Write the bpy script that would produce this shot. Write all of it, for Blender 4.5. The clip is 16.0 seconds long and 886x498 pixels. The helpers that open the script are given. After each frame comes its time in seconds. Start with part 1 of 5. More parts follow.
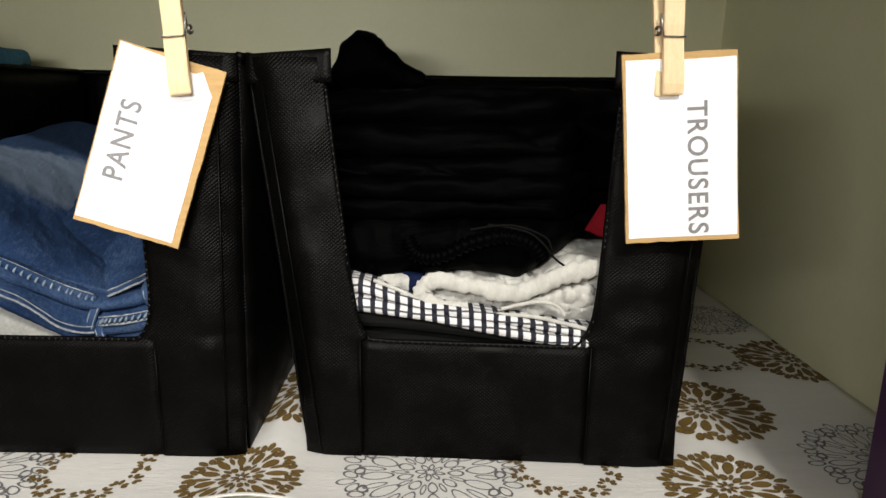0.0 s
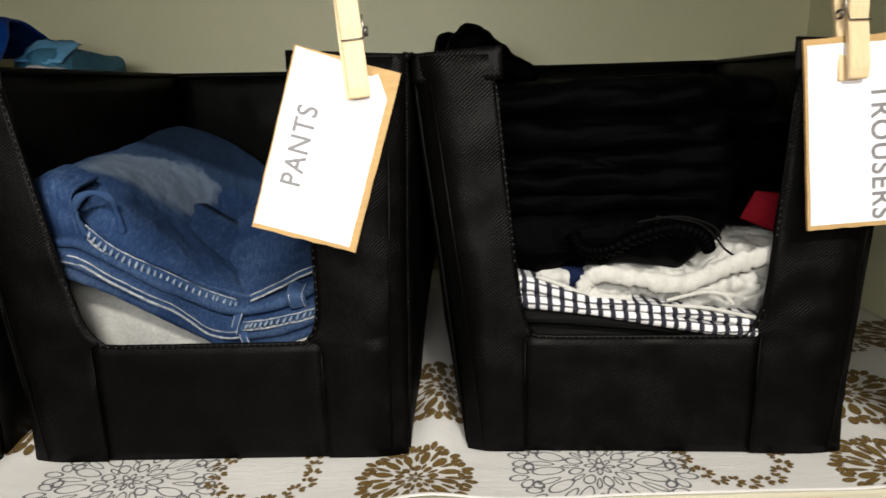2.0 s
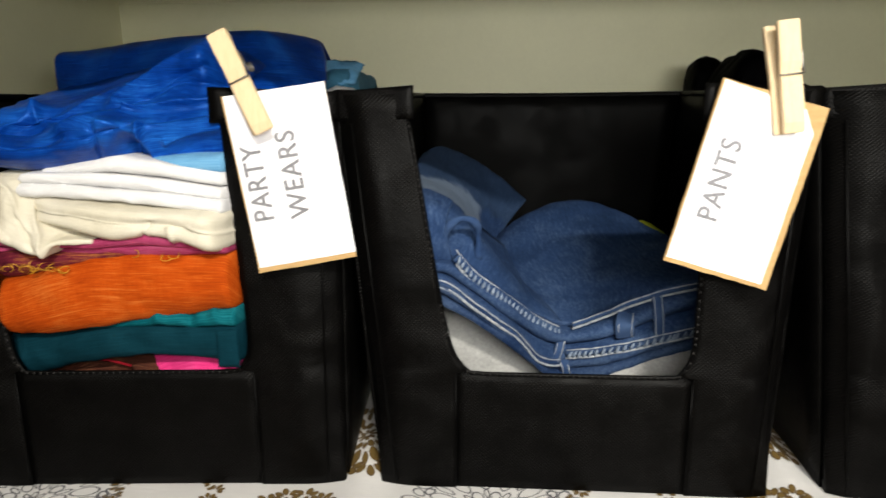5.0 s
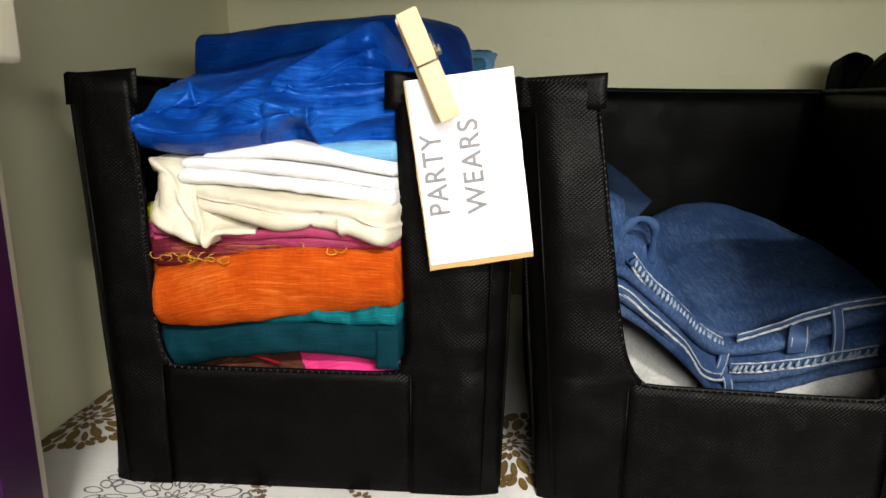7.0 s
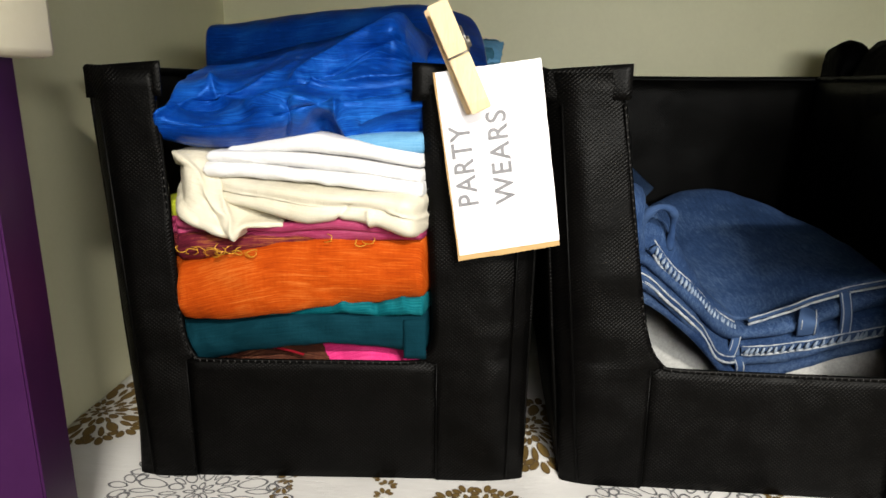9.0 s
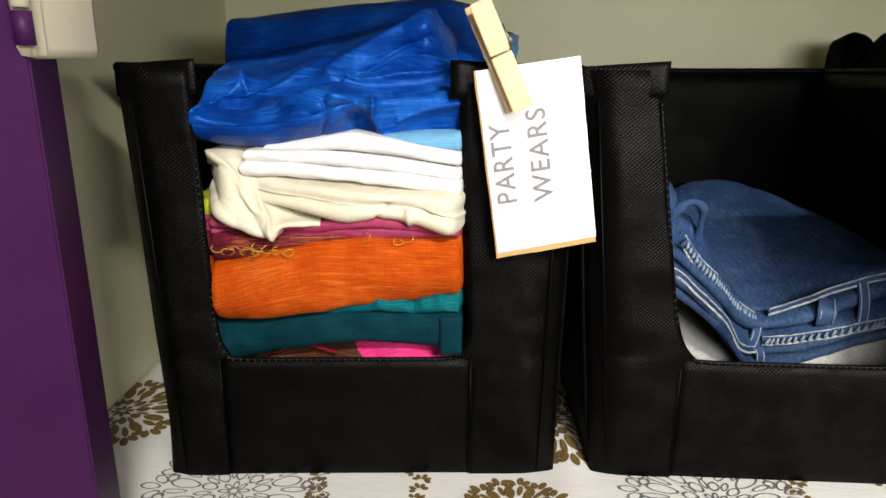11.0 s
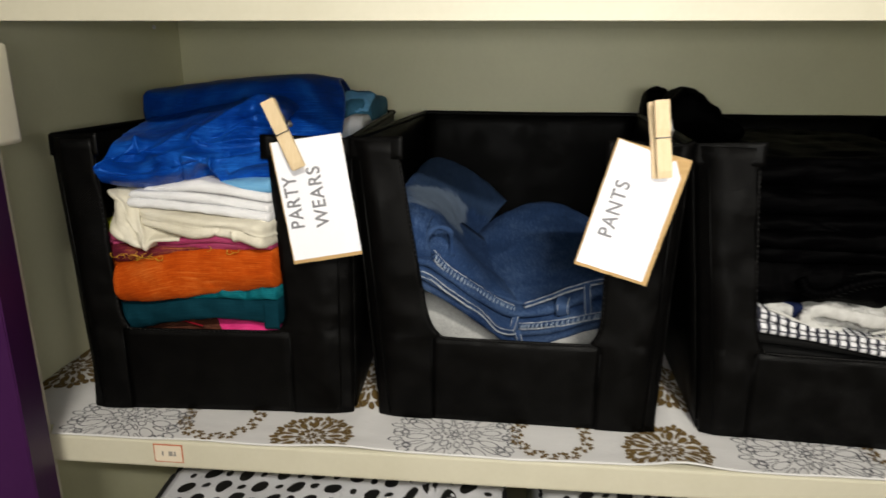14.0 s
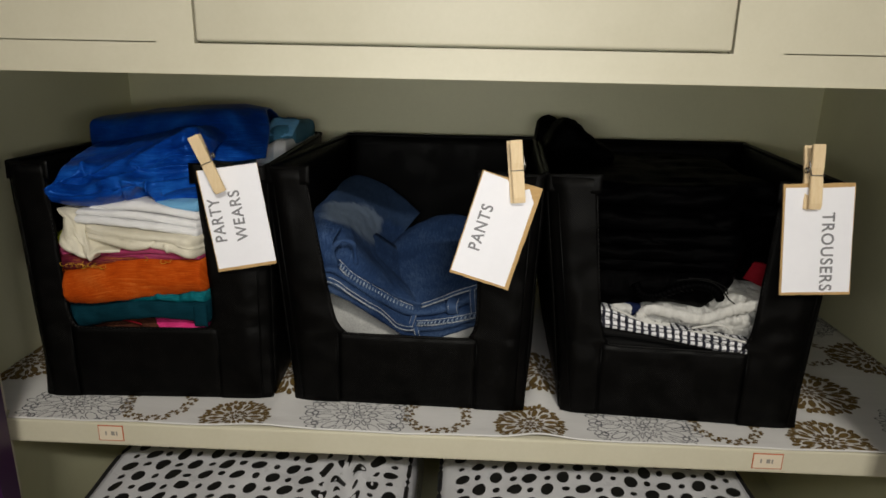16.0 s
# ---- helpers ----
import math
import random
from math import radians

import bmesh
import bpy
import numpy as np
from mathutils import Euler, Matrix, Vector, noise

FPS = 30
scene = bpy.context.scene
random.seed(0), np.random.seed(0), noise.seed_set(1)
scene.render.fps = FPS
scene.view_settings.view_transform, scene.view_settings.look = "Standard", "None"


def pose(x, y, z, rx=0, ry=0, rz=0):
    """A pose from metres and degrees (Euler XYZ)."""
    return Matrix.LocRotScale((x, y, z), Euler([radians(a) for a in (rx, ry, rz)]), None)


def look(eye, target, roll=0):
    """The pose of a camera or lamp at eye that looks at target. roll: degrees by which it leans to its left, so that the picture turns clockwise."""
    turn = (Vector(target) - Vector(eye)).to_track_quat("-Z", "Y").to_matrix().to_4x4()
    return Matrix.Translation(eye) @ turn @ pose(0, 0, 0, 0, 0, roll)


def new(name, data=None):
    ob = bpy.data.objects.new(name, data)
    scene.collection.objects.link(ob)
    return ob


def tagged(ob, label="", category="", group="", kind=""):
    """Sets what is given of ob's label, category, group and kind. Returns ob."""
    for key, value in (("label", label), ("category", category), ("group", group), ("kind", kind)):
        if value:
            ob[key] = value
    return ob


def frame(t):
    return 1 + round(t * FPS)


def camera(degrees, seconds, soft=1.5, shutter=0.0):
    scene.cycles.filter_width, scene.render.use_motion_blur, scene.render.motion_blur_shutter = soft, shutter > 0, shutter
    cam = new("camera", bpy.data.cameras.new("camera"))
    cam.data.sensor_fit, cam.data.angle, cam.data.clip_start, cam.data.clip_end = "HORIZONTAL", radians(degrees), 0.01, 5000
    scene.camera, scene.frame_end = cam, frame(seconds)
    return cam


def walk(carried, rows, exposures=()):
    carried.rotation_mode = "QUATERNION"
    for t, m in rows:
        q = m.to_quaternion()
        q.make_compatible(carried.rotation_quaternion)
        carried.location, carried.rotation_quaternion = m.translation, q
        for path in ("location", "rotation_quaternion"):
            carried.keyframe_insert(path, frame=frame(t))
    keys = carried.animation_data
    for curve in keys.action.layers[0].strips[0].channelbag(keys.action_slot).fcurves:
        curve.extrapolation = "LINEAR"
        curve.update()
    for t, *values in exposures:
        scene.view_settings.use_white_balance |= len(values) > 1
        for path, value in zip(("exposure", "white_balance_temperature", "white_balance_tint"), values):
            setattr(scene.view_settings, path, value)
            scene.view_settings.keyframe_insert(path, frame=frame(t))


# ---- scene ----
cam = camera(67.23, 16.0, soft=1.6, shutter=0.4)
ROWS = [
    (0.0, 0.0125, -0.4675, 1.2847, 76.82, -0.76, -1.30),
    (0.5, 0.0045, -0.4714, 1.2859, 76.81, -0.43, -1.38),
    (1.0, -0.0199, -0.4710, 1.2861, 76.34, 0.26, -1.22),
    (1.5, -0.0666, -0.4682, 1.2903, 76.32, 0.71, -0.39),
    (2.0, -0.1064, -0.4614, 1.2918, 75.73, 1.43, -1.20),
    (2.5, -0.1447, -0.4558, 1.2912, 74.89, 1.47, -1.14),
    (3.0, -0.1865, -0.4485, 1.2950, 74.93, 1.18, -1.37),
    (3.5, -0.2232, -0.4464, 1.3015, 75.43, 1.14, -1.16),
    (4.0, -0.2590, -0.4508, 1.3095, 76.08, 1.26, -0.80),
    (4.5, -0.3052, -0.4558, 1.3135, 76.32, 0.90, 0.36),
    (5.0, -0.3582, -0.4543, 1.3095, 76.70, 0.45, 2.76),
    (7.5, -0.4699, -0.4263, 1.3018, 76.58, -0.64, 5.95),
    (8.0, -0.4756, -0.4307, 1.3041, 76.71, -0.75, 5.81),
    (8.5, -0.4807, -0.4315, 1.3028, 76.25, -0.95, 5.21),
    (9.0, -0.4970, -0.4357, 1.3053, 75.44, -0.41, 3.71),
    (11.5, -0.5404, -0.4383, 1.3195, 74.24, -0.36, 1.62),
    (12.0, -0.5329, -0.4620, 1.3380, 74.25, 0.63, 3.00),
    (12.5, -0.5027, -0.4921, 1.3543, 75.42, 1.02, 5.98),
    (13.0, -0.4280, -0.5352, 1.3699, 74.37, 0.21, 7.66),
    (13.5, -0.3658, -0.5831, 1.3827, 74.37, -0.32, 7.22),
    (14.0, -0.3019, -0.6363, 1.3907, 73.79, -0.24, 5.25),
    (14.5, -0.2529, -0.6798, 1.4131, 73.63, -0.62, 4.29),
    (15.0, -0.2237, -0.7120, 1.4348, 73.29, -0.57, 2.82),
    (15.5, -0.2146, -0.7465, 1.4450, 73.77, -1.03, 3.03),
    (16.0, -0.2108, -0.7599, 1.4459, 73.59, -1.11, 2.49),
]

EXPOSURES = [(0.0, 0.03), (1.0, -0.01), (1.5, -0.03), (2.0, 0.1), (2.5, 0.22), (3.5, 0.36), (4.5, 0.26), (5.0, 0.24), (7.5, 0.5), (9.0, 0.49), (11.5, 0.43), (12.0, 0.46), (12.5, 0.56), (13.0, 0.52), (13.5, 0.1), (14.5, -0.48), (16.0, -0.83)]
walk(cam, [(t, pose(x, y, z, rx, ry, rz)) for t, x, y, z, rx, ry, rz in ROWS], EXPOSURES)

# ---- light ----
world = bpy.data.worlds.new("room_air")
scene.world = world
world.use_nodes = True
world.node_tree.nodes["Background"].inputs["Color"].default_value = (1.0, 0.97, 0.9, 1)
world.node_tree.nodes["Background"].inputs["Strength"].default_value = 0.05


def area_lamp(name, eye, target, sx, sy, watts, colour, spread=math.pi):
    data = bpy.data.lights.new(name, "AREA")
    data.shape, data.size, data.size_y, data.energy, data.color = "RECTANGLE", sx, sy, watts, colour
    ob = new(name, data)
    data.spread = spread
    ob.matrix_world = look(eye, target)
    return ob


# the room's tube light, high on the wall opposite the wardrobe
area_lamp("tube_light", (0.45, -2.95, 3.18), (-0.2, 0.0, 1.2), 0.6, 0.08, 115, (1.0, 0.95, 0.85))
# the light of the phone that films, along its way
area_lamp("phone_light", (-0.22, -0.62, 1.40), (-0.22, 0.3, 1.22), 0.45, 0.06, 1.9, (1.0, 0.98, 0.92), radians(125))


# ---- materials ----
def nodes_of(name):
    m = bpy.data.materials.new(name)
    m.use_nodes = True
    nt = m.node_tree
    return m, nt, nt.nodes["Principled BSDF"]


def ramp(nt, fac, stops):
    r = nt.nodes.new("ShaderNodeValToRGB")
    els = r.color_ramp.elements
    while len(els) < len(stops):
        els.new(0.5)
    for e, (p, c) in zip(els, stops):
        e.position, e.color = p, (*c, 1)
    nt.links.new(fac, r.inputs[0])
    return r.outputs[0]


def mapped(nt, scale=(1, 1, 1), coord="Object", turn=(0, 0, 0)):
    tc = nt.nodes.new("ShaderNodeTexCoord")
    mp = nt.nodes.new("ShaderNodeMapping")
    mp.inputs["Scale"].default_value = scale
    mp.inputs["Rotation"].default_value = turn
    nt.links.new(tc.outputs[coord], mp.inputs[0])
    return mp.outputs[0]


def noise_tex(nt, vec, scale, detail=4, rough=0.55):
    n = nt.nodes.new("ShaderNodeTexNoise")
    n.inputs["Scale"].default_value, n.inputs["Detail"].default_value, n.inputs["Roughness"].default_value = scale, detail, rough
    nt.links.new(vec, n.inputs["Vector"])
    return n.outputs["Fac"]


def math_node(nt, op, a, b):
    n = nt.nodes.new("ShaderNodeMath")
    n.operation = op
    for i, v in enumerate((a, b)):
        if isinstance(v, (int, float)):
            n.inputs[i].default_value = v
        else:
            nt.links.new(v, n.inputs[i])
    return n.outputs[0]


def bump(nt, bsdf, height, strength, distance, under=None):
    b = nt.nodes.new("ShaderNodeBump")
    b.inputs["Strength"].default_value, b.inputs["Distance"].default_value = strength, distance
    nt.links.new(height, b.inputs["Height"])
    if under is not None:
        nt.links.new(under, b.inputs["Normal"])
    nt.links.new(b.outputs[0], bsdf.inputs["Normal"])
    return b.outputs[0]


def plain(name, c0, c1, rough, scale=30, coord="Object", stretch=(1, 1, 1), grain=0.3, depth=0.0004, sheen=0.0, metal=0.0, fine=6):
    """A surface of two near colours, with grain at two scales."""
    m, nt, p = nodes_of(name)
    v = mapped(nt, stretch, coord)
    a = noise_tex(nt, v, scale)
    b = noise_tex(nt, v, scale * fine, 6, 0.7)
    both = math_node(nt, "ADD", math_node(nt, "MULTIPLY", a, 0.6), math_node(nt, "MULTIPLY", b, 0.4))
    nt.links.new(ramp(nt, both, [(0.32, c0), (0.68, c1)]), p.inputs["Base Color"])
    rr = nt.nodes.new("ShaderNodeMapRange")
    rr.inputs[3].default_value, rr.inputs[4].default_value = rough - 0.06, rough + 0.08
    nt.links.new(a, rr.inputs[0])
    nt.links.new(rr.outputs[0], p.inputs["Roughness"])
    p.inputs["Metallic"].default_value = metal
    p.inputs["Sheen Weight"].default_value = sheen
    bump(nt, p, both, grain, depth)
    return m


CREAM = plain("cream_enamel", (0.55, 0.52, 0.40), (0.60, 0.57, 0.45), 0.42, 14, grain=0.12, depth=0.0006, fine=14)
CREAM_DIM = plain("cream_inner_paint", (0.66, 0.645, 0.44), (0.72, 0.705, 0.49), 0.5, 9, grain=0.2, depth=0.0008, fine=20)
PURPLE = plain("purple_enamel", (0.036, 0.0055, 0.050), (0.048, 0.0085, 0.064), 0.48, 20, grain=0.25, depth=0.0004, fine=12)
GAP_SHADE = plain("gap_shade", (0.01, 0.009, 0.008), (0.02, 0.018, 0.015), 0.8)
for m in (PURPLE,):
    m.node_tree.nodes["Principled BSDF"].inputs["Specular IOR Level"].default_value = 0.2
ROOM = plain("room_plaster", (0.40, 0.38, 0.34), (0.46, 0.44, 0.40), 0.8, 4)
FLOORING = plain("room_floor_tile", (0.30, 0.27, 0.23), (0.36, 0.33, 0.28), 0.4, 5)
CLOTH = plain("white_cotton", (0.62, 0.61, 0.60), (0.70, 0.69, 0.68), 0.85, 55, "Object", (0.16, 1, 1), grain=0.5, depth=0.0022, fine=9)
GOLD = plain("olive_brown_print", (0.11, 0.066, 0.012), (0.17, 0.105, 0.022), 0.8, 60)
GOLD_LINE = plain("brown_print_line", (0.055, 0.030, 0.012), (0.085, 0.05, 0.02), 0.8, 60)
GREY_PRINT = plain("grey_print", (0.09, 0.09, 0.10), (0.16, 0.16, 0.17), 0.8, 60)
PAPER = plain("white_paper", (0.80, 0.80, 0.85), (0.84, 0.84, 0.89), 0.75, 20, grain=0.1, depth=0.0002)
CARDBOARD = plain("brown_cardboard", (0.40, 0.25, 0.10), (0.52, 0.34, 0.15), 0.85, 60, stretch=(1, 1, 6))
INK = plain("grey_ink", (0.13, 0.13, 0.14), (0.25, 0.25, 0.27), 0.7, 300)
WOOD = plain("pale_peg_wood", (0.66, 0.49, 0.28), (0.75, 0.60, 0.38), 0.6, 60, stretch=(6, 6, 0.6), grain=0.3, fine=4)
WIRE = plain("spring_wire", (0.12, 0.11, 0.10), (0.25, 0.24, 0.22), 0.35, 80, metal=0.9)
STICKER = plain("sticker_paper", (0.66, 0.57, 0.44), (0.70, 0.61, 0.48), 0.8, 200, grain=0.1)
STICKER_RED = plain("sticker_red", (0.42, 0.09, 0.03), (0.50, 0.13, 0.05), 0.7, 60)
PENCIL = plain("pencil_grey", (0.22, 0.20, 0.18), (0.32, 0.30, 0.27), 0.8, 60)
VINYL = plain("white_vinyl", (0.60, 0.60, 0.63), (0.68, 0.68, 0.71), 0.28, 18, grain=0.2, depth=0.001)
DOT = plain("black_vinyl_print", (0.008, 0.008, 0.008), (0.014, 0.014, 0.014), 0.3, 30)
PIPING = plain("black_piping", (0.008, 0.008, 0.008), (0.016, 0.015, 0.015), 0.5, 60)
STITCH = plain("dark_grey_thread", (0.004, 0.004, 0.004), (0.016, 0.015, 0.014), 0.7, 200)
LABEL_BLACK = plain("black_thread", (0.0015, 0.0015, 0.0015), (0.004, 0.004, 0.004), 0.8, 200)


LABEL_BLACK.node_tree.nodes["Principled BSDF"].inputs["Specular IOR Level"].default_value = 0.1


def nonwoven():
    """Black spun fabric, embossed with a fine diamond grid."""
    m, nt, p = nodes_of("black_nonwoven")
    v = mapped(nt)
    waves = []
    for turn in (0.86, -0.86):
        mp = mapped(nt, (1, 1, 1), "UV", (0, 0, turn))
        w = nt.nodes.new("ShaderNodeTexWave")
        w.inputs["Scale"].default_value = 150
        w.inputs["Distortion"].default_value = 0.7
        nt.links.new(mp, w.inputs["Vector"])
        waves.append(w.outputs["Fac"])
    big = noise_tex(nt, v, 16, 5)
    pressed = ramp(nt, noise_tex(nt, v, 34, 3), [(0.36, (0.12, 0.12, 0.12)), (0.62, (1, 1, 1))])
    dots = math_node(nt, "MULTIPLY", math_node(nt, "ADD", math_node(nt, "MULTIPLY", waves[0], 0.3), math_node(nt, "MULTIPLY", math_node(nt, "MULTIPLY", waves[0], waves[1]), 0.7)), pressed)
    fine = noise_tex(nt, v, 700, 3)
    mixd = math_node(nt, "ADD", math_node(nt, "MULTIPLY", dots, 0.75), math_node(nt, "MULTIPLY", fine, 0.25))
    nt.links.new(ramp(nt, mixd, [(0.10, (0.0002, 0.0002, 0.0002)), (0.7, (0.0020, 0.0017, 0.0015))]), p.inputs["Base Color"])
    rr = nt.nodes.new("ShaderNodeMapRange")
    rr.inputs[3].default_value, rr.inputs[4].default_value = 0.42, 0.54
    nt.links.new(big, rr.inputs[0])
    nt.links.new(rr.outputs[0], p.inputs["Roughness"])
    p.inputs["Specular IOR Level"].default_value = 0.10
    under = bump(nt, p, big, 0.45, 0.005)
    bump(nt, p, mixd, 0.9, 0.0006, under)
    return m


NONWOVEN = nonwoven()


def denim(name, dark, mid, light, fade=0.5):
    m, nt, p = nodes_of(name)
    v = mapped(nt)
    weave = noise_tex(nt, mapped(nt, (1.0, 0.28, 1), "UV", (0, 0, 0.6)), 900, 3, 0.7)
    slub = noise_tex(nt, mapped(nt, (3.0, 0.5, 1), "UV"), 120, 4, 0.7)
    worn = noise_tex(nt, v, 13, 4, 0.55)
    f = math_node(nt, "ADD", math_node(nt, "MULTIPLY", worn, fade), math_node(nt, "MULTIPLY", math_node(nt, "ADD", weave, slub), 0.5 * (1 - fade)))
    # pointiness: ridges worn paler, shade of the recesses put into the colour
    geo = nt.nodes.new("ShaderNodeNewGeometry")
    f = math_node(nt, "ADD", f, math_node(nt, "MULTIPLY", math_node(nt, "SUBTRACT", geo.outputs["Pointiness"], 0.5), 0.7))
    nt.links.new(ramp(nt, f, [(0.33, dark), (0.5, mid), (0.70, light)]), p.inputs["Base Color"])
    p.inputs["Roughness"].default_value = 0.9
    p.inputs["Specular IOR Level"].default_value = 0.1
    under = bump(nt, p, noise_tex(nt, v, 60, 6, 0.65), 0.45, 0.003)
    bump(nt, p, math_node(nt, "ADD", weave, slub), 0.8, 0.0008, under)
    return m


DENIM = denim("blue_denim", (0.006, 0.016, 0.046), (0.018, 0.042, 0.112), (0.085, 0.135, 0.235), 0.34)
DENIM_DARK = denim("deep_blue_denim", (0.004, 0.011, 0.036), (0.012, 0.029, 0.082), (0.07, 0.110, 0.19), 0.4)


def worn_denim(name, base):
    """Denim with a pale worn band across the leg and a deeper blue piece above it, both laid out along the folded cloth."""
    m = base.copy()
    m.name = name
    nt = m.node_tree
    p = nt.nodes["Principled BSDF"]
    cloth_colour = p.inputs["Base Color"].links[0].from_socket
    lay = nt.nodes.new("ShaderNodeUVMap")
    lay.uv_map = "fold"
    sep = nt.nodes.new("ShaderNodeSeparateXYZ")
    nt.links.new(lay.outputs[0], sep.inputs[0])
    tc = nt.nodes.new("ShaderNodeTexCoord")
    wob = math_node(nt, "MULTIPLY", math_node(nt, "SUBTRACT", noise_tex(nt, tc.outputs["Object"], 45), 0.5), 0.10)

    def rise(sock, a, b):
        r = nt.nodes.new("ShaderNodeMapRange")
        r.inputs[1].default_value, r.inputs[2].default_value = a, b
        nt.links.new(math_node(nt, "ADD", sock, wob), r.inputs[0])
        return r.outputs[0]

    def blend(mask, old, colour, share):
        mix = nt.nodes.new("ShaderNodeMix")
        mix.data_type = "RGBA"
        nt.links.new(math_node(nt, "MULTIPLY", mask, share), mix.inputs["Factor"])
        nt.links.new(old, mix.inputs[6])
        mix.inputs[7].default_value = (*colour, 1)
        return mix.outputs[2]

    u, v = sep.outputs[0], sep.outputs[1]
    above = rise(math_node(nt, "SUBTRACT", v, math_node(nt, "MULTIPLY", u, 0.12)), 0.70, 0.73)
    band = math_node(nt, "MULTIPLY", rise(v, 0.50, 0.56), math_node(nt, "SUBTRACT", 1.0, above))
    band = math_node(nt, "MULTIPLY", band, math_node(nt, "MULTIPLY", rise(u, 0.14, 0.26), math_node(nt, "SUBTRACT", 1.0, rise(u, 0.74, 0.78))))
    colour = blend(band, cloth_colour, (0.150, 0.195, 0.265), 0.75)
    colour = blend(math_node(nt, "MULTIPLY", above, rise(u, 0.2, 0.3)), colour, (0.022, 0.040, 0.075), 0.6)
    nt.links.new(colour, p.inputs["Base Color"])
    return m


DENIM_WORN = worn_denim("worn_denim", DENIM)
RIDGE = plain("worn_seam_ridge", (0.06, 0.10, 0.18), (0.30, 0.36, 0.44), 0.9, 150)
THREAD = plain("pale_seam_thread", (0.10, 0.13, 0.18), (0.50, 0.52, 0.54), 0.85, 170)


def silk(name, c0, c1, c2, rough, streak=160, sheen=0.0, spec=0.12, relief=0.5, slub=0.0):
    """Woven cloth with slubs that run along the weft."""
    m, nt, p = nodes_of(name)
    v = mapped(nt)
    lines = noise_tex(nt, mapped(nt, (0.045, 1, 1), "UV", (0, 0, 0.006)), streak * 6, 3, 0.7)
    warp = noise_tex(nt, mapped(nt, (1, 0.05, 1), "UV"), streak * 5, 2, 0.6)
    broad = noise_tex(nt, v, 22, 4)
    f = math_node(nt, "ADD", math_node(nt, "MULTIPLY", lines, 0.5), math_node(nt, "ADD", math_node(nt, "MULTIPLY", warp, 0.07), math_node(nt, "MULTIPLY", broad, 0.43)))
    if slub:
        thick = noise_tex(nt, mapped(nt, (0.05, 1, 1), "UV", (0, 0, 0.09)), 330, 2, 0.5)
        knots = nt.nodes.new("ShaderNodeMapRange")
        knots.inputs[1].default_value, knots.inputs[2].default_value = 0.60, 0.72
        nt.links.new(thick, knots.inputs[0])
        f = math_node(nt, "ADD", f, math_node(nt, "MULTIPLY", knots.outputs[0], slub))
    nt.links.new(ramp(nt, f, [(0.36, c0), (0.5, c1), (0.66, c2)]), p.inputs["Base Color"])
    p.inputs["Roughness"].default_value = rough
    p.inputs["Sheen Weight"].default_value = sheen
    p.inputs["Specular IOR Level"].default_value = spec
    p.inputs["Specular Tint"].default_value = (*(min(1.0, 0.06 + c / max(c2)) for c in c2), 1)
    under = bump(nt, p, noise_tex(nt, v, 60, 5), relief, 0.003)
    bump(nt, p, math_node(nt, "ADD", lines, warp), 0.35, 0.0004, under)
    return m


BLUE_SILK = silk("royal_blue_silk", (0.0006, 0.012, 0.10), (0.0010, 0.032, 0.23), (0.014, 0.13, 0.52), 0.36, spec=0.7, relief=0.25, slub=0.08)
ORANGE = silk("orange_slub_silk", (0.25, 0.028, 0.003), (0.41, 0.060, 0.005), (0.58, 0.15, 0.025), 0.6, slub=0.09)
TEAL = silk("teal_cotton", (0.002, 0.055, 0.075), (0.003, 0.095, 0.12), (0.02, 0.19, 0.22), 0.7, slub=0.12)
DARK_TEAL = silk("petrol_cotton", (0.002, 0.016, 0.024), (0.003, 0.024, 0.036), (0.006, 0.038, 0.055), 0.7)
GREEN = silk("bottle_green_cotton", (0.002, 0.04, 0.028), (0.004, 0.06, 0.045), (0.01, 0.09, 0.07), 0.7)
PINK = silk("hot_pink_cotton", (0.52, 0.02, 0.13), (0.68, 0.04, 0.20), (0.80, 0.10, 0.30), 0.7)
MAGENTA = silk("magenta_silk", (0.18, 0.012, 0.05), (0.32, 0.04, 0.11), (0.46, 0.11, 0.20), 0.5)
MAROON = silk("maroon_brocade", (0.04, 0.006, 0.012), (0.13, 0.014, 0.03), (0.50, 0.20, 0.03), 0.5, slub=0.10)
BROWN = silk("brown_printed_cotton", (0.02, 0.010, 0.008), (0.06, 0.018, 0.012), (0.20, 0.10, 0.05), 0.7)
LIME = silk("lime_cotton", (0.30, 0.33, 0.02), (0.38, 0.42, 0.03), (0.45, 0.5, 0.06), 0.7)
IVORY = silk("ivory_satin", (0.52, 0.48, 0.37), (0.63, 0.59, 0.48), (0.72, 0.68, 0.58), 0.5, spec=0.3, relief=0.35)
WHITE = silk("white_poplin", (0.60, 0.60, 0.61), (0.68, 0.68, 0.69), (0.74, 0.74, 0.75), 0.7, relief=0.6)
SKY = silk("sky_blue_cotton", (0.08, 0.25, 0.45), (0.13, 0.33, 0.55), (0.2, 0.42, 0.62), 0.7)
STEEL_BLUE = silk("steel_blue_cotton", (0.03, 0.10, 0.17), (0.05, 0.16, 0.25), (0.1, 0.25, 0.35), 0.7)
RED = silk("red_jersey", (0.15, 0.005, 0.010), (0.19, 0.008, 0.015), (0.24, 0.018, 0.025), 0.8)
NAVY = silk("navy_cotton", (0.003, 0.005, 0.02), (0.006, 0.010, 0.035), (0.012, 0.018, 0.05), 0.8)
VELVET = plain("black_velour", (0.0002, 0.0002, 0.0003), (0.0009, 0.0008, 0.0010), 0.5, 50, "UV", (0.3, 1, 1), grain=0.8, depth=0.003, sheen=0.0)
VELVET.node_tree.nodes["Principled BSDF"].inputs["Specular IOR Level"].default_value = 0.014
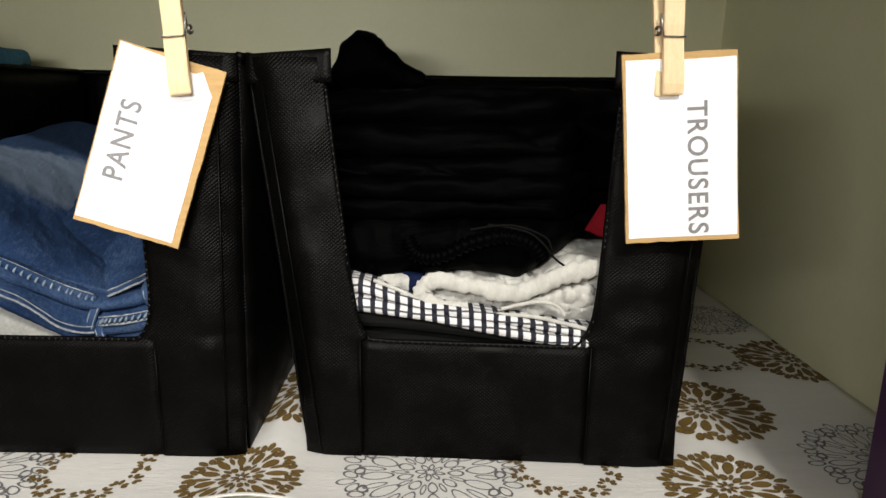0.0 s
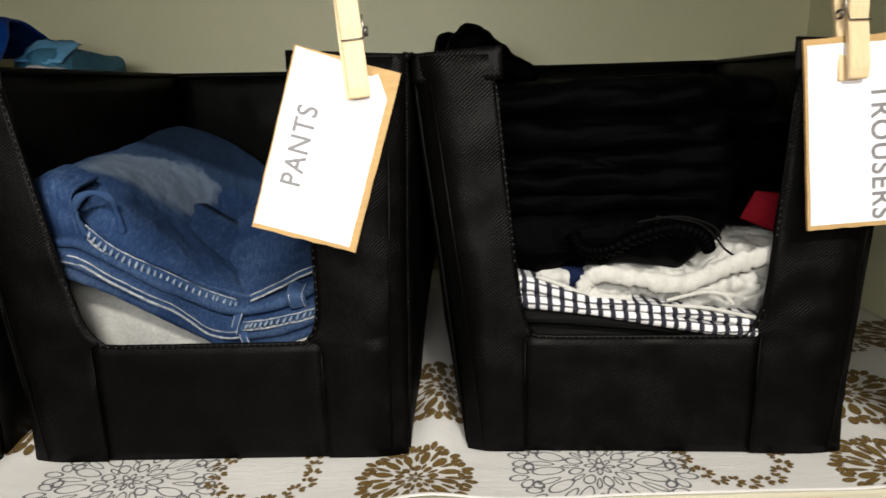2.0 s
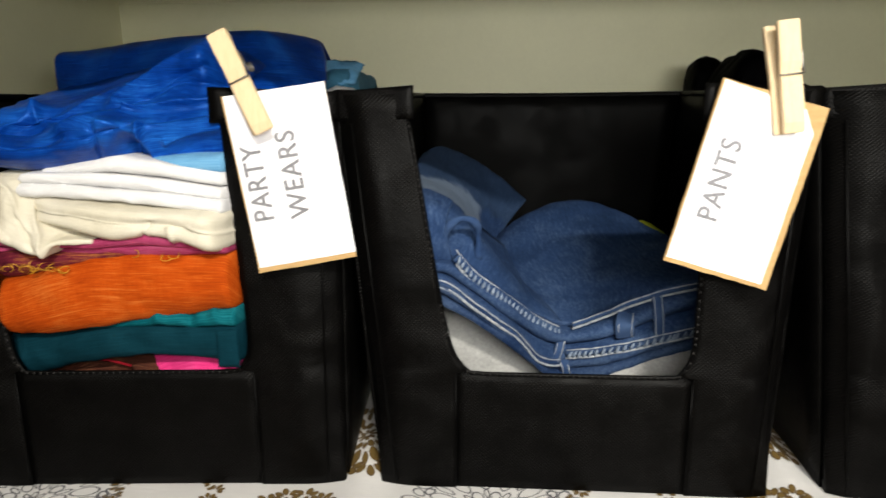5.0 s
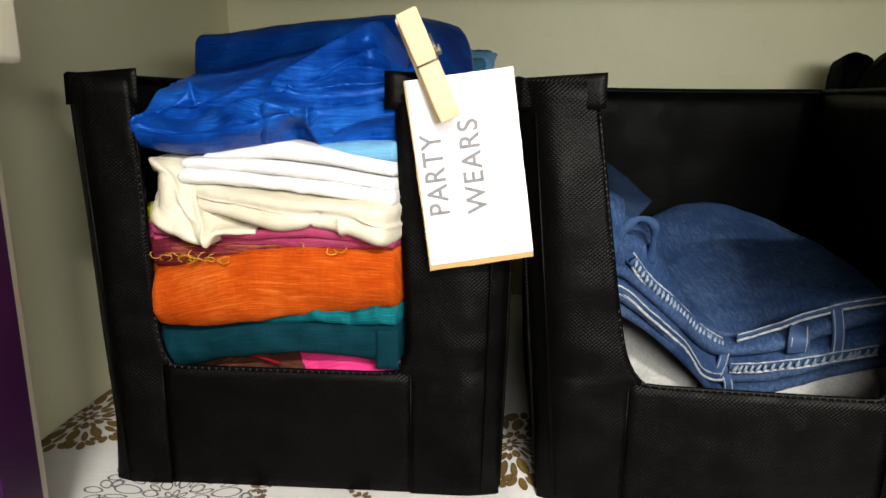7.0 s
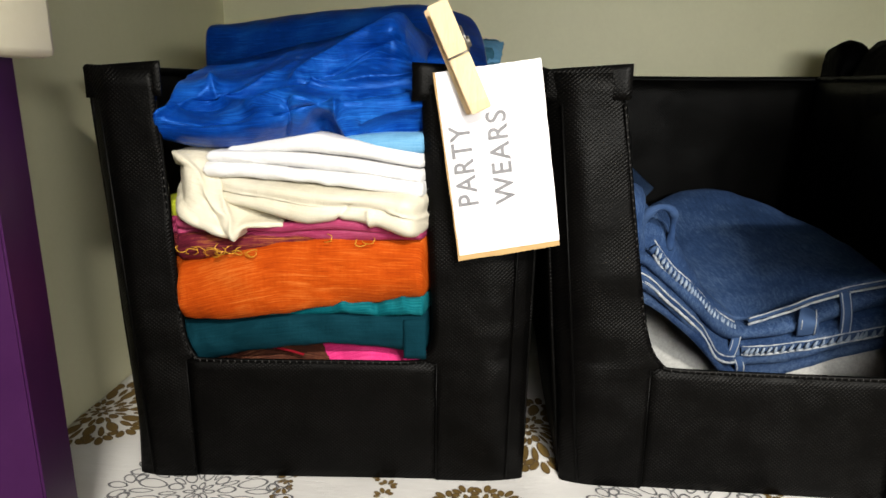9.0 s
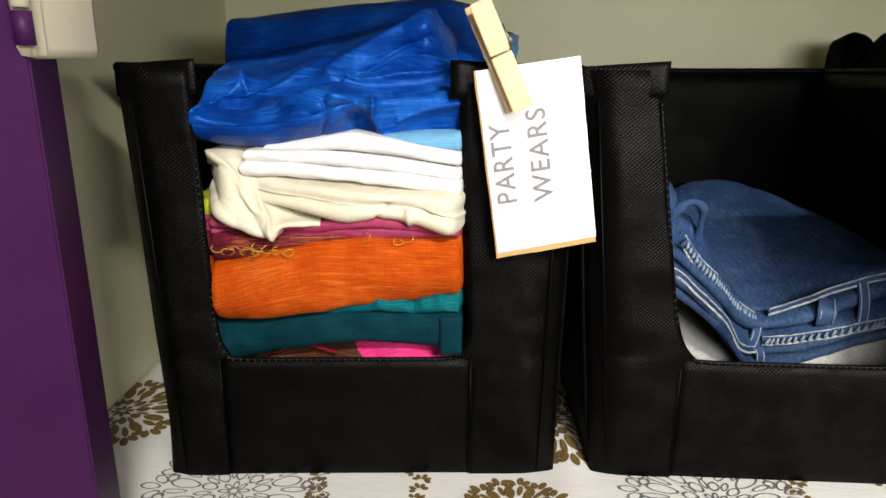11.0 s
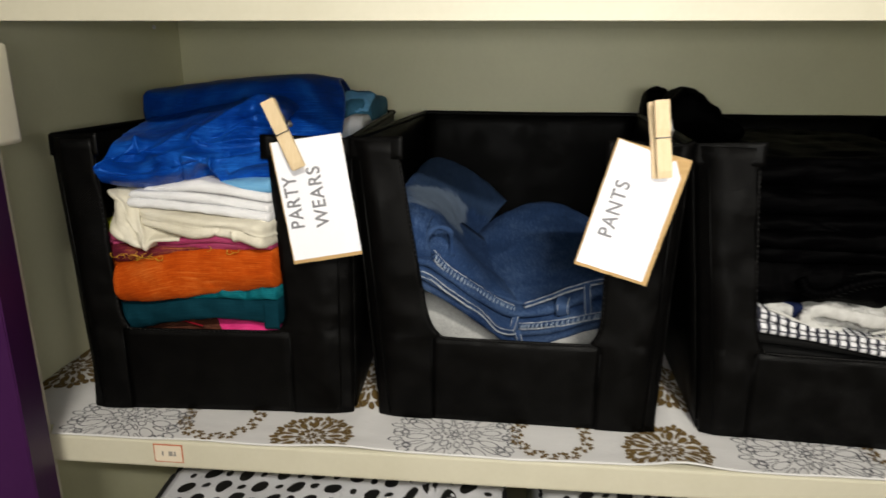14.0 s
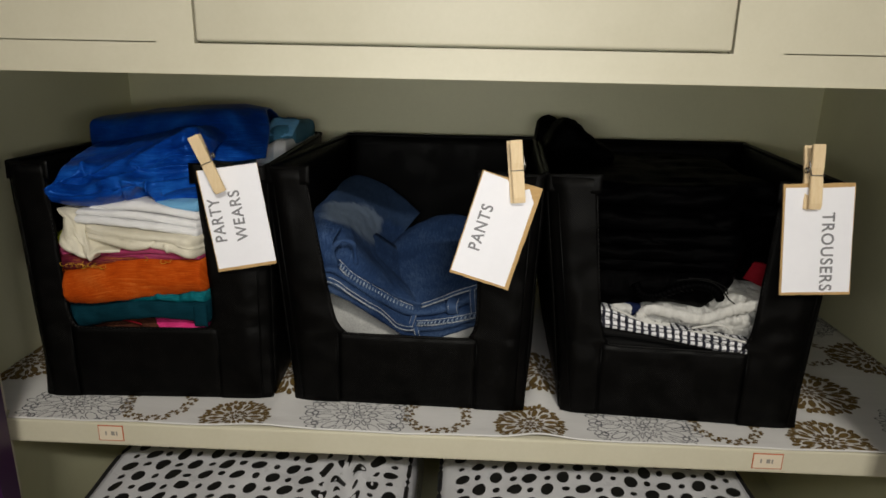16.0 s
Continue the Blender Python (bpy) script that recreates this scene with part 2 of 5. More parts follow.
CHARCOAL = plain("charcoal_rib_knit", (0.002, 0.002, 0.002), (0.013, 0.013, 0.013), 0.9, 90, "UV", (0.2, 4, 1), grain=1.0, depth=0.002)
CHARCOAL.node_tree.nodes["Principled BSDF"].inputs["Specular IOR Level"].default_value = 0.08
GREY_JERSEY = plain("pale_grey_jersey", (0.24, 0.24, 0.235), (0.56, 0.56, 0.54), 0.9, 20, grain=0.5, depth=0.002, fine=20)
LINEN = plain("off_white_crinkled_linen", (0.44, 0.435, 0.41), (0.62, 0.615, 0.59), 0.85, 60, "Object", (2.2, 1, 1), grain=0.7, depth=0.003)


def gingham():
    m, nt, p = nodes_of("navy_white_check")
    tc = nt.nodes.new("ShaderNodeTexCoord")
    sep = nt.nodes.new("ShaderNodeSeparateXYZ")
    nt.links.new(tc.outputs["UV"], sep.inputs[0])
    wob = math_node(nt, "MULTIPLY", noise_tex(nt, tc.outputs["Object"], 40), 0.0035)

    def band(axis, step, share):
        s = math_node(nt, "FRACT", math_node(nt, "DIVIDE", math_node(nt, "ADD", sep.outputs[axis], wob), step), 0)
        return math_node(nt, "GREATER_THAN", s, share)

    white = math_node(nt, "MULTIPLY", band(0, 0.0094, 0.42), band(1, 0.0070, 0.24))
    half = math_node(nt, "MULTIPLY", band(0, 0.0094, 0.42), 0.10)
    f = math_node(nt, "ADD", math_node(nt, "MULTIPLY", white, 0.88), half)
    nt.links.new(ramp(nt, f, [(0.0, (0.008, 0.009, 0.02)), (1.0, (0.72, 0.72, 0.74))]), p.inputs["Base Color"])
    p.inputs["Roughness"].default_value = 0.85
    bump(nt, p, noise_tex(nt, tc.outputs["UV"], 700, 3), 0.4, 0.0006)
    return m


GINGHAM = gingham()

# ---- building blocks ----
BASE = {}


def origin_of(ob):
    while ob.parent:
        ob = ob.parent
    return BASE[ob.name]


def link(name, bm, material, parent=None, base=None, label="", smooth=True):
    """One mesh object out of a bmesh in world places, under a parent or as a thing with its origin at base."""
    if base is None:
        base = origin_of(parent) if parent else Vector((0, 0, 0))
    bmesh.ops.translate(bm, vec=-Vector(base), verts=bm.verts)
    bmesh.ops.recalc_face_normals(bm, faces=bm.faces)
    me = bpy.data.meshes.new(name)
    bm.to_mesh(me)
    bm.free()
    if smooth:
        me.polygons.foreach_set("use_smooth", [True] * len(me.polygons))
    me.materials.append(material)
    ob = new(name, me)
    if parent:
        ob.parent = parent
    else:
        ob.location = base
        BASE[ob.name] = Vector(base)
    if label:
        ob["label"] = label
    return ob


def part(name, bm, material, parent, label="", smooth=True):
    return link(name, bm, material, parent, None, label, smooth)


def thing(name, base, label, category, group=""):
    ob = new(name)
    ob.location = base
    ob.empty_display_size = 0.02
    BASE[ob.name] = Vector(base)
    return tagged(ob, label, category, group)


def box(x0, x1, y0, y1, z0, z1, bevel=0.0, bm=None):
    bm = bm or bmesh.new()
    made = bmesh.ops.create_cube(bm, size=1)["verts"]
    for v in made:
        v.co = (x0 + (v.co.x + 0.5) * (x1 - x0), y0 + (v.co.y + 0.5) * (y1 - y0), z0 + (v.co.z + 0.5) * (z1 - z0))
    if bevel:
        edges = list({e for v in made for e in v.link_edges})
        bmesh.ops.bevel(bm, geom=edges, offset=bevel, segments=2, affect="EDGES", profile=0.6)
    return bm


def structure(name, bm, material, label, category, smooth=False):
    return tagged(link(name, bm, material, None, None, "", smooth), label, category, "", "structure")


def tube(points, radius, bm=None, sides=7, flat=1.0, closed=False):
    """A round cord along points; radius is a number or one for each point."""
    bm = bm or bmesh.new()
    pts = [Vector(p) for p in points]
    n = len(pts)
    radii = radius if isinstance(radius, (list, tuple)) else [radius] * n
    rings = []
    for i, p in enumerate(pts):
        a, b = (pts[i - 1], pts[(i + 1) % n]) if closed else (pts[max(i - 1, 0)], pts[min(i + 1, n - 1)])
        d = (b - a).normalized()
        side = d.cross(Vector((0, 1, 0)))
        side = side.normalized() if side.length > 0.05 else Vector((1, 0, 0))
        up = side.cross(d).normalized()
        rings.append([bm.verts.new(p + radii[i] * (math.cos(k * math.tau / sides) * side + flat * math.sin(k * math.tau / sides) * up)) for k in range(sides)])
    for i in range(n if closed else n - 1):
        r, s = rings[i], rings[(i + 1) % n]
        for k in range(sides):
            bm.faces.new((r[k], r[(k + 1) % sides], s[(k + 1) % sides], s[k]))
    if not closed:
        bm.faces.new(rings[0][::-1])
        bm.faces.new(rings[-1])
    return bm


def spline(points, steps=8):
    """Points along a smooth line through the given ones."""
    p = [Vector(q) for q in points]
    out = []
    for i in range(len(p) - 1):
        a, b, c, d = p[max(i - 1, 0)], p[i], p[i + 1], p[min(i + 2, len(p) - 1)]
        for k in range(steps):
            t = k / steps
            out.append(0.5 * ((2 * b) + (c - a) * t + (2 * a - 5 * b + 4 * c - d) * t * t + (3 * b - a - 3 * c + d) * t ** 3))
    return out + [p[-1]]


def panel(corners, thick, nu=14, nv=14, wave=0.002, bulge=0.0, seed=0.0, grain=9.0):
    """A sheet of soft cloth between four corners (lower left, lower right, upper right, upper left), of even thickness, a little uneven."""
    a, b, c, d = (Vector(q) for q in corners)
    bm = bmesh.new()
    uv = bm.loops.layers.uv.new("cloth")
    wide, tall = (b - a).length, (d - a).length
    grid, place = [[], []], {}
    for j in range(nv + 1):
        rows = [[], []]
        for i in range(nu + 1):
            u, v = i / nu, j / nv
            p = (a * (1 - u) + b * u) * (1 - v) + (d * (1 - u) + c * u) * v
            nrm = ((b - a) * (1 - v) + (c - d) * v).cross((d - a) * (1 - u) + (c - b) * u).normalized()
            edge = min(1, 6 * min(u, 1 - u, v, 1 - v) + 0.15)
            off = wave * edge * noise.noise(p * grain + Vector((seed, seed, 0))) + bulge * math.sin(math.pi * u) * math.sin(math.pi * v)
            off += wave * 0.35 * edge * noise.noise(p * grain * 3.5 + Vector((0, seed, 0)))
            thin = 0.5 if min(u, 1 - u, v, 1 - v) < 1e-6 else 1.0
            for s, row in zip((0.5, -0.5), rows):
                w = bm.verts.new(p + nrm * (off + s * thick * thin))
                place[w] = (u * wide, v * tall)
                row.append(w)
        grid[0].append(rows[0])
        grid[1].append(rows[1])
    for g in grid:
        for j in range(nv):
            for i in range(nu):
                bm.faces.new((g[j][i], g[j][i + 1], g[j + 1][i + 1], g[j + 1][i]))
    f, k = grid
    for j in range(nv):
        bm.faces.new((f[j][0], f[j + 1][0], k[j + 1][0], k[j][0]))
        bm.faces.new((f[j][nu], f[j + 1][nu], k[j + 1][nu], k[j][nu]))
    for i in range(nu):
        bm.faces.new((f[0][i], f[0][i + 1], k[0][i + 1], k[0][i]))
        bm.faces.new((f[nv][i], f[nv][i + 1], k[nv][i + 1], k[nv][i]))
    for face in bm.faces:
        for loop in face.loops:
            loop[uv].uv = place[loop.vert]
    return bm


def fold(stations, wave=0.0015, nu=70, seed=0.0, grain=(18, 30, 60), crease=0.0, round_front=1.0, taper=0.012, sag=0.0, gate=None, ridges=(), pleats=(), fine=1):
    """A folded piece of cloth. Each station: x, front y, underside z, upper z at the front, back y, upper z at the back.
    The fold's round edge looks to the front. gate: x from, x to, y: outside that stretch the front keeps behind y.
    ridges: creases as lines x0, s0, x1, s1, width, height over the x and the run s from the back (0) to the lower front (1)."""
    st = np.array(stations, float)
    xs = np.linspace(st[0, 0], st[-1, 0], nu)
    cols = [np.interp(xs, st[:, 0], st[:, k]) for k in range(1, 6)]
    ker = np.hanning(9)
    ker /= ker.sum()
    cols = [np.convolve(np.pad(c, 4, mode="edge"), ker, "valid") for c in cols]
    if gate:
        ga, gb, gy0, gy1 = gate
        for i, x in enumerate(xs):
            out = max(ga - x, x - gb)
            push = min(max((out + 0.005) / 0.005, 0.0), 1.0)
            gy = gy0 + (gy1 - gy0) * (x - ga) / (gb - ga)
            cols[0][i] += max(gy - cols[0][i], 0.0) * push
    bm = bmesh.new()
    uv = bm.loops.layers.uv.new("cloth")
    place, rings = {}, []
    n_top, n_arc, n_low = 22 * fine, 14 * fine, 5
    for i, x in enumerate(xs):
        yf, zb, zt, yb, zk = (c[i] for c in cols)
        end = min(x - xs[0], xs[-1] - x)
        close = math.sqrt(max(0.0, 1 - (1 - min(end / taper, 1)) ** 2))
        mid = 0.5 * (zb + zt)
        zb, zt, zk = mid + (zb - mid) * close, mid + (zt - mid) * close, (mid + (zk - mid) * (0.4 + 0.6 * close))
        half = max(0.5 * (zt - zb), 1e-4)
        reach = min(half, 0.022) * round_front
        pts = []
        for k in range(n_top):
            s = k / n_top
            y = yb + (yf + reach - yb) * s
            zz = zk + (zt - zk) * (s * s * (3 - 2 * s)) - sag * math.sin(math.pi * s)
            pts.append((y, zz, 1.0))
        for k in range(n_arc + 1):
            a = math.pi * k / n_arc
            pts.append((yf + reach - reach * math.sin(a), 0.5 * (zt + zb) + half * math.cos(a), 1.0 if 0 < k < n_arc else 0.7))
        for k in range(1, n_low + 1):
            s = k / n_low
            pts.append((yf + reach + (yb - yf - reach) * s, zb, 0.0))
        ring, run, last = [], 0.0, None
        for j, (y, zz, w) in enumerate(pts):
            p = Vector((x, y, zz))
            run_s = j / (n_top + n_arc)
            q = Vector((x * grain[0], y * grain[1], zz * grain[2])) + Vector((seed, seed * 1.7, 0))
            d = wave * w * (noise.noise(q) + 0.45 * noise.noise(q * 2.7))
            if crease:
                d -= crease * w * (1 - abs(noise.noise(q * 0.6 + Vector((9, 0, seed))))) ** 6
            for x0, s0, x1, s1, wide, high in ridges:
                dx, ds = (x1 - x0) / 0.1, s1 - s0
                t = ((x - x0) / 0.1 * dx + (run_s - s0) * ds) / (dx * dx + ds * ds)
                tt = min(max(t, 0.0), 1.0)
                far = math.hypot((x - x0) / 0.1 - dx * tt, run_s - s0 - ds * tt) / wide
                d += w * 1.25 * high * math.exp(-far * far) * (1 - 0.5 * tt)
            for x0, s0, x1, s1, wide, high in pleats:
                dx, ds = (x1 - x0) / 0.1, s1 - s0
                t = ((x - x0) / 0.1 * dx + (run_s - s0) * ds) / (dx * dx + ds * ds)
                tt = min(max(t, 0.0), 1.0)
                far = math.hypot((x - x0) / 0.1 - dx * tt, run_s - s0 - ds * tt) / (wide * (0.35 + 1.1 * tt))
                d += w * high * (0.35 + 0.9 * tt) * (1 - tt ** 6) * math.exp(-1.5 * far)
            if last is not None:
                run += (p - last).length
            last = p.copy()
            p += Vector((0.3 * d, -d, 0.8 * d))
            vert = bm.verts.new(p)
            place[vert] = (x, run)
            ring.append(vert)
        rings.append(ring)
    m = len(rings[0])
    for r, s in zip(rings, rings[1:]):
        for k in range(m):
            bm.faces.new((r[k], r[(k + 1) % m], s[(k + 1) % m], s[k]))
    bm.faces.new(rings[0])
    bm.faces.new(rings[-1][::-1])
    for face in bm.faces:
        for loop in face.loops:
            loop[uv].uv = place[loop.vert]
    return bm


def spline_grid(rows, su, sv):
    """A finer grid of points, smooth in both directions, through a coarse one."""
    across = [spline(r, su) for r in rows]
    down = [spline([r[i] for r in across], sv) for i in range(len(across[0]))]
    return [[c[j] for c in down] for j in range(len(down[0]))]


def drape(rows, thick=0.004, su=12, sv=10, wave=0.0, grain=20.0, seed=0.0, pleats=()):
    """A soft sheet through a few guiding points, from its lower edge (first row) to its upper one, with rounded edges.
    pleats: sharp folds as lines u0, v0, u1, v1, width, height over the sheet's two runs from 0 to 1."""
    pts = spline_grid(rows, su, sv)
    nv, nu = len(pts), len(pts[0])
    bm = bmesh.new()
    uv, part_uv = bm.loops.layers.uv.new("cloth"), bm.loops.layers.uv.new("fold")
    place, sheets = {}, ([], [])
    wide_all = sum((q - p).length for p, q in zip(pts[nv // 2], pts[nv // 2][1:]))
    tall_all = sum((r[nu // 2] - q[nu // 2]).length for q, r in zip(pts, pts[1:]))
    for j in range(nv):
        made = ([], [])
        for i in range(nu):
            p = pts[j][i]
            du = pts[j][min(i + 1, nu - 1)] - pts[j][max(i - 1, 0)]
            dv = pts[min(j + 1, nv - 1)][i] - pts[max(j - 1, 0)][i]
            nrm = du.cross(dv).normalized()
            q = p * grain + Vector((seed, seed * 1.3, 0))
            d = wave * (noise.noise(q) + 0.4 * noise.noise(q * 2.6))
            a, b = i / (nu - 1), j / (nv - 1)
            for u0, v0, u1, v1, wide, high in pleats:
                dx, dy = u1 - u0, v1 - v0
                t = min(max(((a - u0) * dx + (b - v0) * dy) / (dx * dx + dy * dy), 0.0), 1.0)
                far = math.hypot(a - u0 - dx * t, b - v0 - dy * t) / wide
                d += high * math.exp(-1.2 * far) * (1 - 0.4 * t)
            rim = 0.45 if i in (0, nu - 1) or j in (0, nv - 1) else 1.0
            for sheet, side in zip(made, (0.5, -0.5)):
                v = bm.verts.new(p + nrm * (d + side * thick * rim))
                place[v] = ((a * wide_all, b * tall_all), (a, b))
                sheet.append(v)
        sheets[0].append(made[0])
        sheets[1].append(made[1])
    for g in sheets:
        for j in range(nv - 1):
            for i in range(nu - 1):
                bm.faces.new((g[j][i], g[j][i + 1], g[j + 1][i + 1], g[j + 1][i]))
    f, k = sheets
    for j in range(nv - 1):
        for c in (0, nu - 1):
            bm.faces.new((f[j][c], f[j + 1][c], k[j + 1][c], k[j][c]))
    for i in range(nu - 1):
        for r in (0, nv - 1):
            bm.faces.new((f[r][i], f[r][i + 1], k[r][i + 1], k[r][i]))
    for face in bm.faces:
        for loop in face.loops:
            loop[uv].uv, loop[part_uv].uv = place[loop.vert]
    return bm


def lip_band(upper, lower, back, bulge, **more):
    """A folded edge of cloth that shows between an upper and a lower line, both ends of it running to the back."""
    up, low = [Vector(p) for p in upper], [Vector(p) for p in lower]
    deep = Vector((0, back, 0.004))
    mid = [(a + b) / 2 - Vector((0, bulge, 0)) for a, b in zip(up, low)]
    return drape([[p + deep for p in low], low, mid, up, [p + deep for p in up]], **more)


GATES = {"bright clothes folded in a stack": (-0.720, -0.535, 0.026, 0.040), "jeans and jersey folded in a pile": (-0.395, -0.200, 0.036, 0.032), "trousers folded in a pile": (-0.046, 0.142, 0.032, 0.016)}


def crumple(bm, amount, freq, seed=0.0, stretch=(1, 1, 1)):
    """Small sharp creases over a soft mesh."""
    bm.normal_update()
    moves = []
    for v in bm.verts:
        q = Vector((v.co.x * stretch[0], v.co.y * stretch[1], v.co.z * stretch[2])) * freq + Vector((seed, 0, seed))
        a = 1 - abs(noise.noise(q)) * 2
        b = 1 - abs(noise.noise(q * 2.3 + Vector((5, 5, 5)))) * 2
        moves.append(v.normal * amount * (0.65 * a * abs(a) + 0.35 * b))
    for v, m in zip(bm.verts, moves):
        v.co += m
    return bm


def garment(name, stations, material, label, category, group="", **more):
    mid = stations[len(stations) // 2]
    more.setdefault("gate", GATES.get(group))
    creased = more.pop("creased", None)
    bm = fold(stations, **more)
    if creased:
        crumple(bm, *creased)
    return tagged(link(name, bm, material, None, Vector((mid[0], 0.5 * (mid[1] + mid[4]), mid[2])), ""), label, category, group)


def letters(text, centre, along, up, length, height, material, parent):
    """Printed word as thin mesh, set along a line on a card."""
    cu = bpy.data.curves.new("word", "FONT")
    cu.body, cu.align_x, cu.align_y, cu.extrude = text, "CENTER", "CENTER", 0.002
    cu.space_character, cu.offset = 1.12, 0.016
    tmp = bpy.data.objects.new("word", cu)
    me = bpy.data.meshes.new_from_object(tmp)
    bpy.data.objects.remove(tmp)
    co = np.array([v.co[:] for v in me.vertices])
    lo, hi = co.min(0), co.max(0)
    along, up = Vector(along).normalized(), Vector(up).normalized()
    out = along.cross(up)
    base = origin_of(parent)
    for v in me.vertices:
        x = ((v.co.x - lo[0]) / (hi[0] - lo[0]) - 0.5) * length
        y = ((v.co.y - lo[1]) / (hi[1] - lo[1]) - 0.5) * height
        v.co = Vector(centre) + along * x + up * y + out * (0.0001 + v.co.z * 0.05) - base
    me.materials.append(material)
    ob = new("word", me)
    ob.parent = parent
    ob["label"] = "grey printed capital letters"
    return ob


# ---- the room and the wardrobe ----
X0, X1, YB, YF = -0.867, 0.436, 0.526, -0.042
structure("floor", box(-3.0, 3.0, -3.2, 0.62, 0.28, 0.34), FLOORING, "plain tiled room floor before the wardrobe", "floor")
structure("ceiling", box(-3.0, 3.0, -3.2, 0.62, 3.35, 3.4), ROOM, "plain white room ceiling", "ceiling")
structure("wall_back", box(-3.0, 3.0, 0.58, 0.64, 0.34, 3.35), ROOM, "plain plaster wall behind the wardrobe", "wall")
structure("wall_front", box(-3.0, 3.0, -3.26, -3.2, 0.34, 3.35), ROOM, "plain plaster wall opposite the wardrobe", "wall")
structure("wall_left", box(-3.06, -3.0, -3.2, 0.58, 0.34, 3.35), ROOM, "plain plaster side wall", "wall")
structure("wall_right", box(3.0, 3.06, -3.2, 0.58, 0.34, 3.35), ROOM, "plain plaster side wall", "wall")

structure("wardrobe_back", box(X0 - 0.02, X1 + 0.02, YB, YB + 0.02, 0.34, 2.1), CREAM_DIM, "cream enamelled steel back panel of the wardrobe", "wardrobe panel")
structure("wardrobe_side", box(X0 - 0.02, X0, YF + 0.012, YB, 0.34, 2.1), CREAM_DIM, "cream enamelled steel wardrobe side", "wardrobe panel")
structure("wardrobe_side", box(X1, X1 + 0.02, YF + 0.012, YB, 0.34, 2.1), CREAM_DIM, "cream enamelled steel wardrobe side", "wardrobe panel")
structure("wardrobe_stile", box(X0 - 0.02, -0.786, YF, YF + 0.010, 0.34, 1.419, 0.002), CREAM, "narrow cream front frame post of the wardrobe", "wardrobe frame")
structure("wardrobe_stile", box(0.343, X1 + 0.02, YF, YF + 0.010, 0.34, 1.419, 0.002), CREAM, "narrow cream front frame post of the wardrobe", "wardrobe frame")
structure("compartment_ceiling", box(X0, X1, YF + 0.02, YB, 1.447, 1.457), CREAM_DIM, "cream steel panel over the shelf compartment", "wardrobe panel")
structure("wardrobe_top", box(X0 - 0.02, X1 + 0.02, YF, YB + 0.02, 2.1, 2.12), CREAM, "cream wardrobe top", "wardrobe panel")
structure("back_seam", box(X0, X1, YB - 0.0025, YB, 1.433, 1.447, 0.001), CREAM_DIM, "narrow folded seam along the back panel", "trim")

# shelf with a turned-down lip
structure("shelf", box(X0, X1, YF + 0.014, YB, 0.975, 0.996), CREAM_DIM, "cream steel shelf under the cloth", "shelf")
structure("shelf_lip", box(-0.785, 0.342, YF, YF + 0.012, 0.963, 0.9955, 0.003), CREAM, "cream painted shelf front edge", "shelf edge")
structure("lower_shelf", box(X0, X1, YF + 0.012, YB, 0.57, 0.59), CREAM_DIM, "cream lower wardrobe shelf", "shelf")

# drawer row over the opening
structure("drawer_rail", box(X0 - 0.03, X1 + 0.03, YF, YF + 0.014, 1.419, 1.4505), CREAM, "cream rail under the drawers", "wardrobe frame")
structure("drawer_divider", box(-0.5435, -0.5025, YF, YF + 0.014, 1.4505, 1.66), CREAM, "cream frame beside the drawer", "wardrobe frame")
structure("drawer_divider", box(0.0535, 0.1035, YF, YF + 0.014, 1.4505, 1.66), CREAM, "cream frame beside the drawer", "wardrobe frame")
structure("front_plate", box(X0 - 0.03, -0.5435, YF, YF + 0.014, 1.4517, 1.66), CREAM, "cream front plate over a fine groove", "wardrobe frame")
structure("front_plate", box(0.1035, X1 + 0.03, YF, YF + 0.014, 1.4517, 1.66), CREAM, "cream front plate over a fine groove", "wardrobe frame")
# added near-black sheet behind the fronts, stands in for shade in their gaps
structure("drawer_gap_shade", box(X0 - 0.02, X1 + 0.02, YF + 0.016, YF + 0.02, 1.4575, 2.1), GAP_SHADE, "near-black sheet standing in for the shade round the drawer", "gap")
d = thing("drawer", (-0.224, YF, 1.452), "cream enamelled steel drawer front, closed", "drawer")
part("front_panel", box(-0.5003, 0.0513, YF - 0.0015, YF + 0.013, 1.4527, 1.66, 0.003), CREAM, d)
structure("upper_front", box(X0 - 0.02, X1 + 0.02, YF, YF + 0.014, 1.6615, 2.1), CREAM, "cream wardrobe front over the drawers", "wardrobe frame")


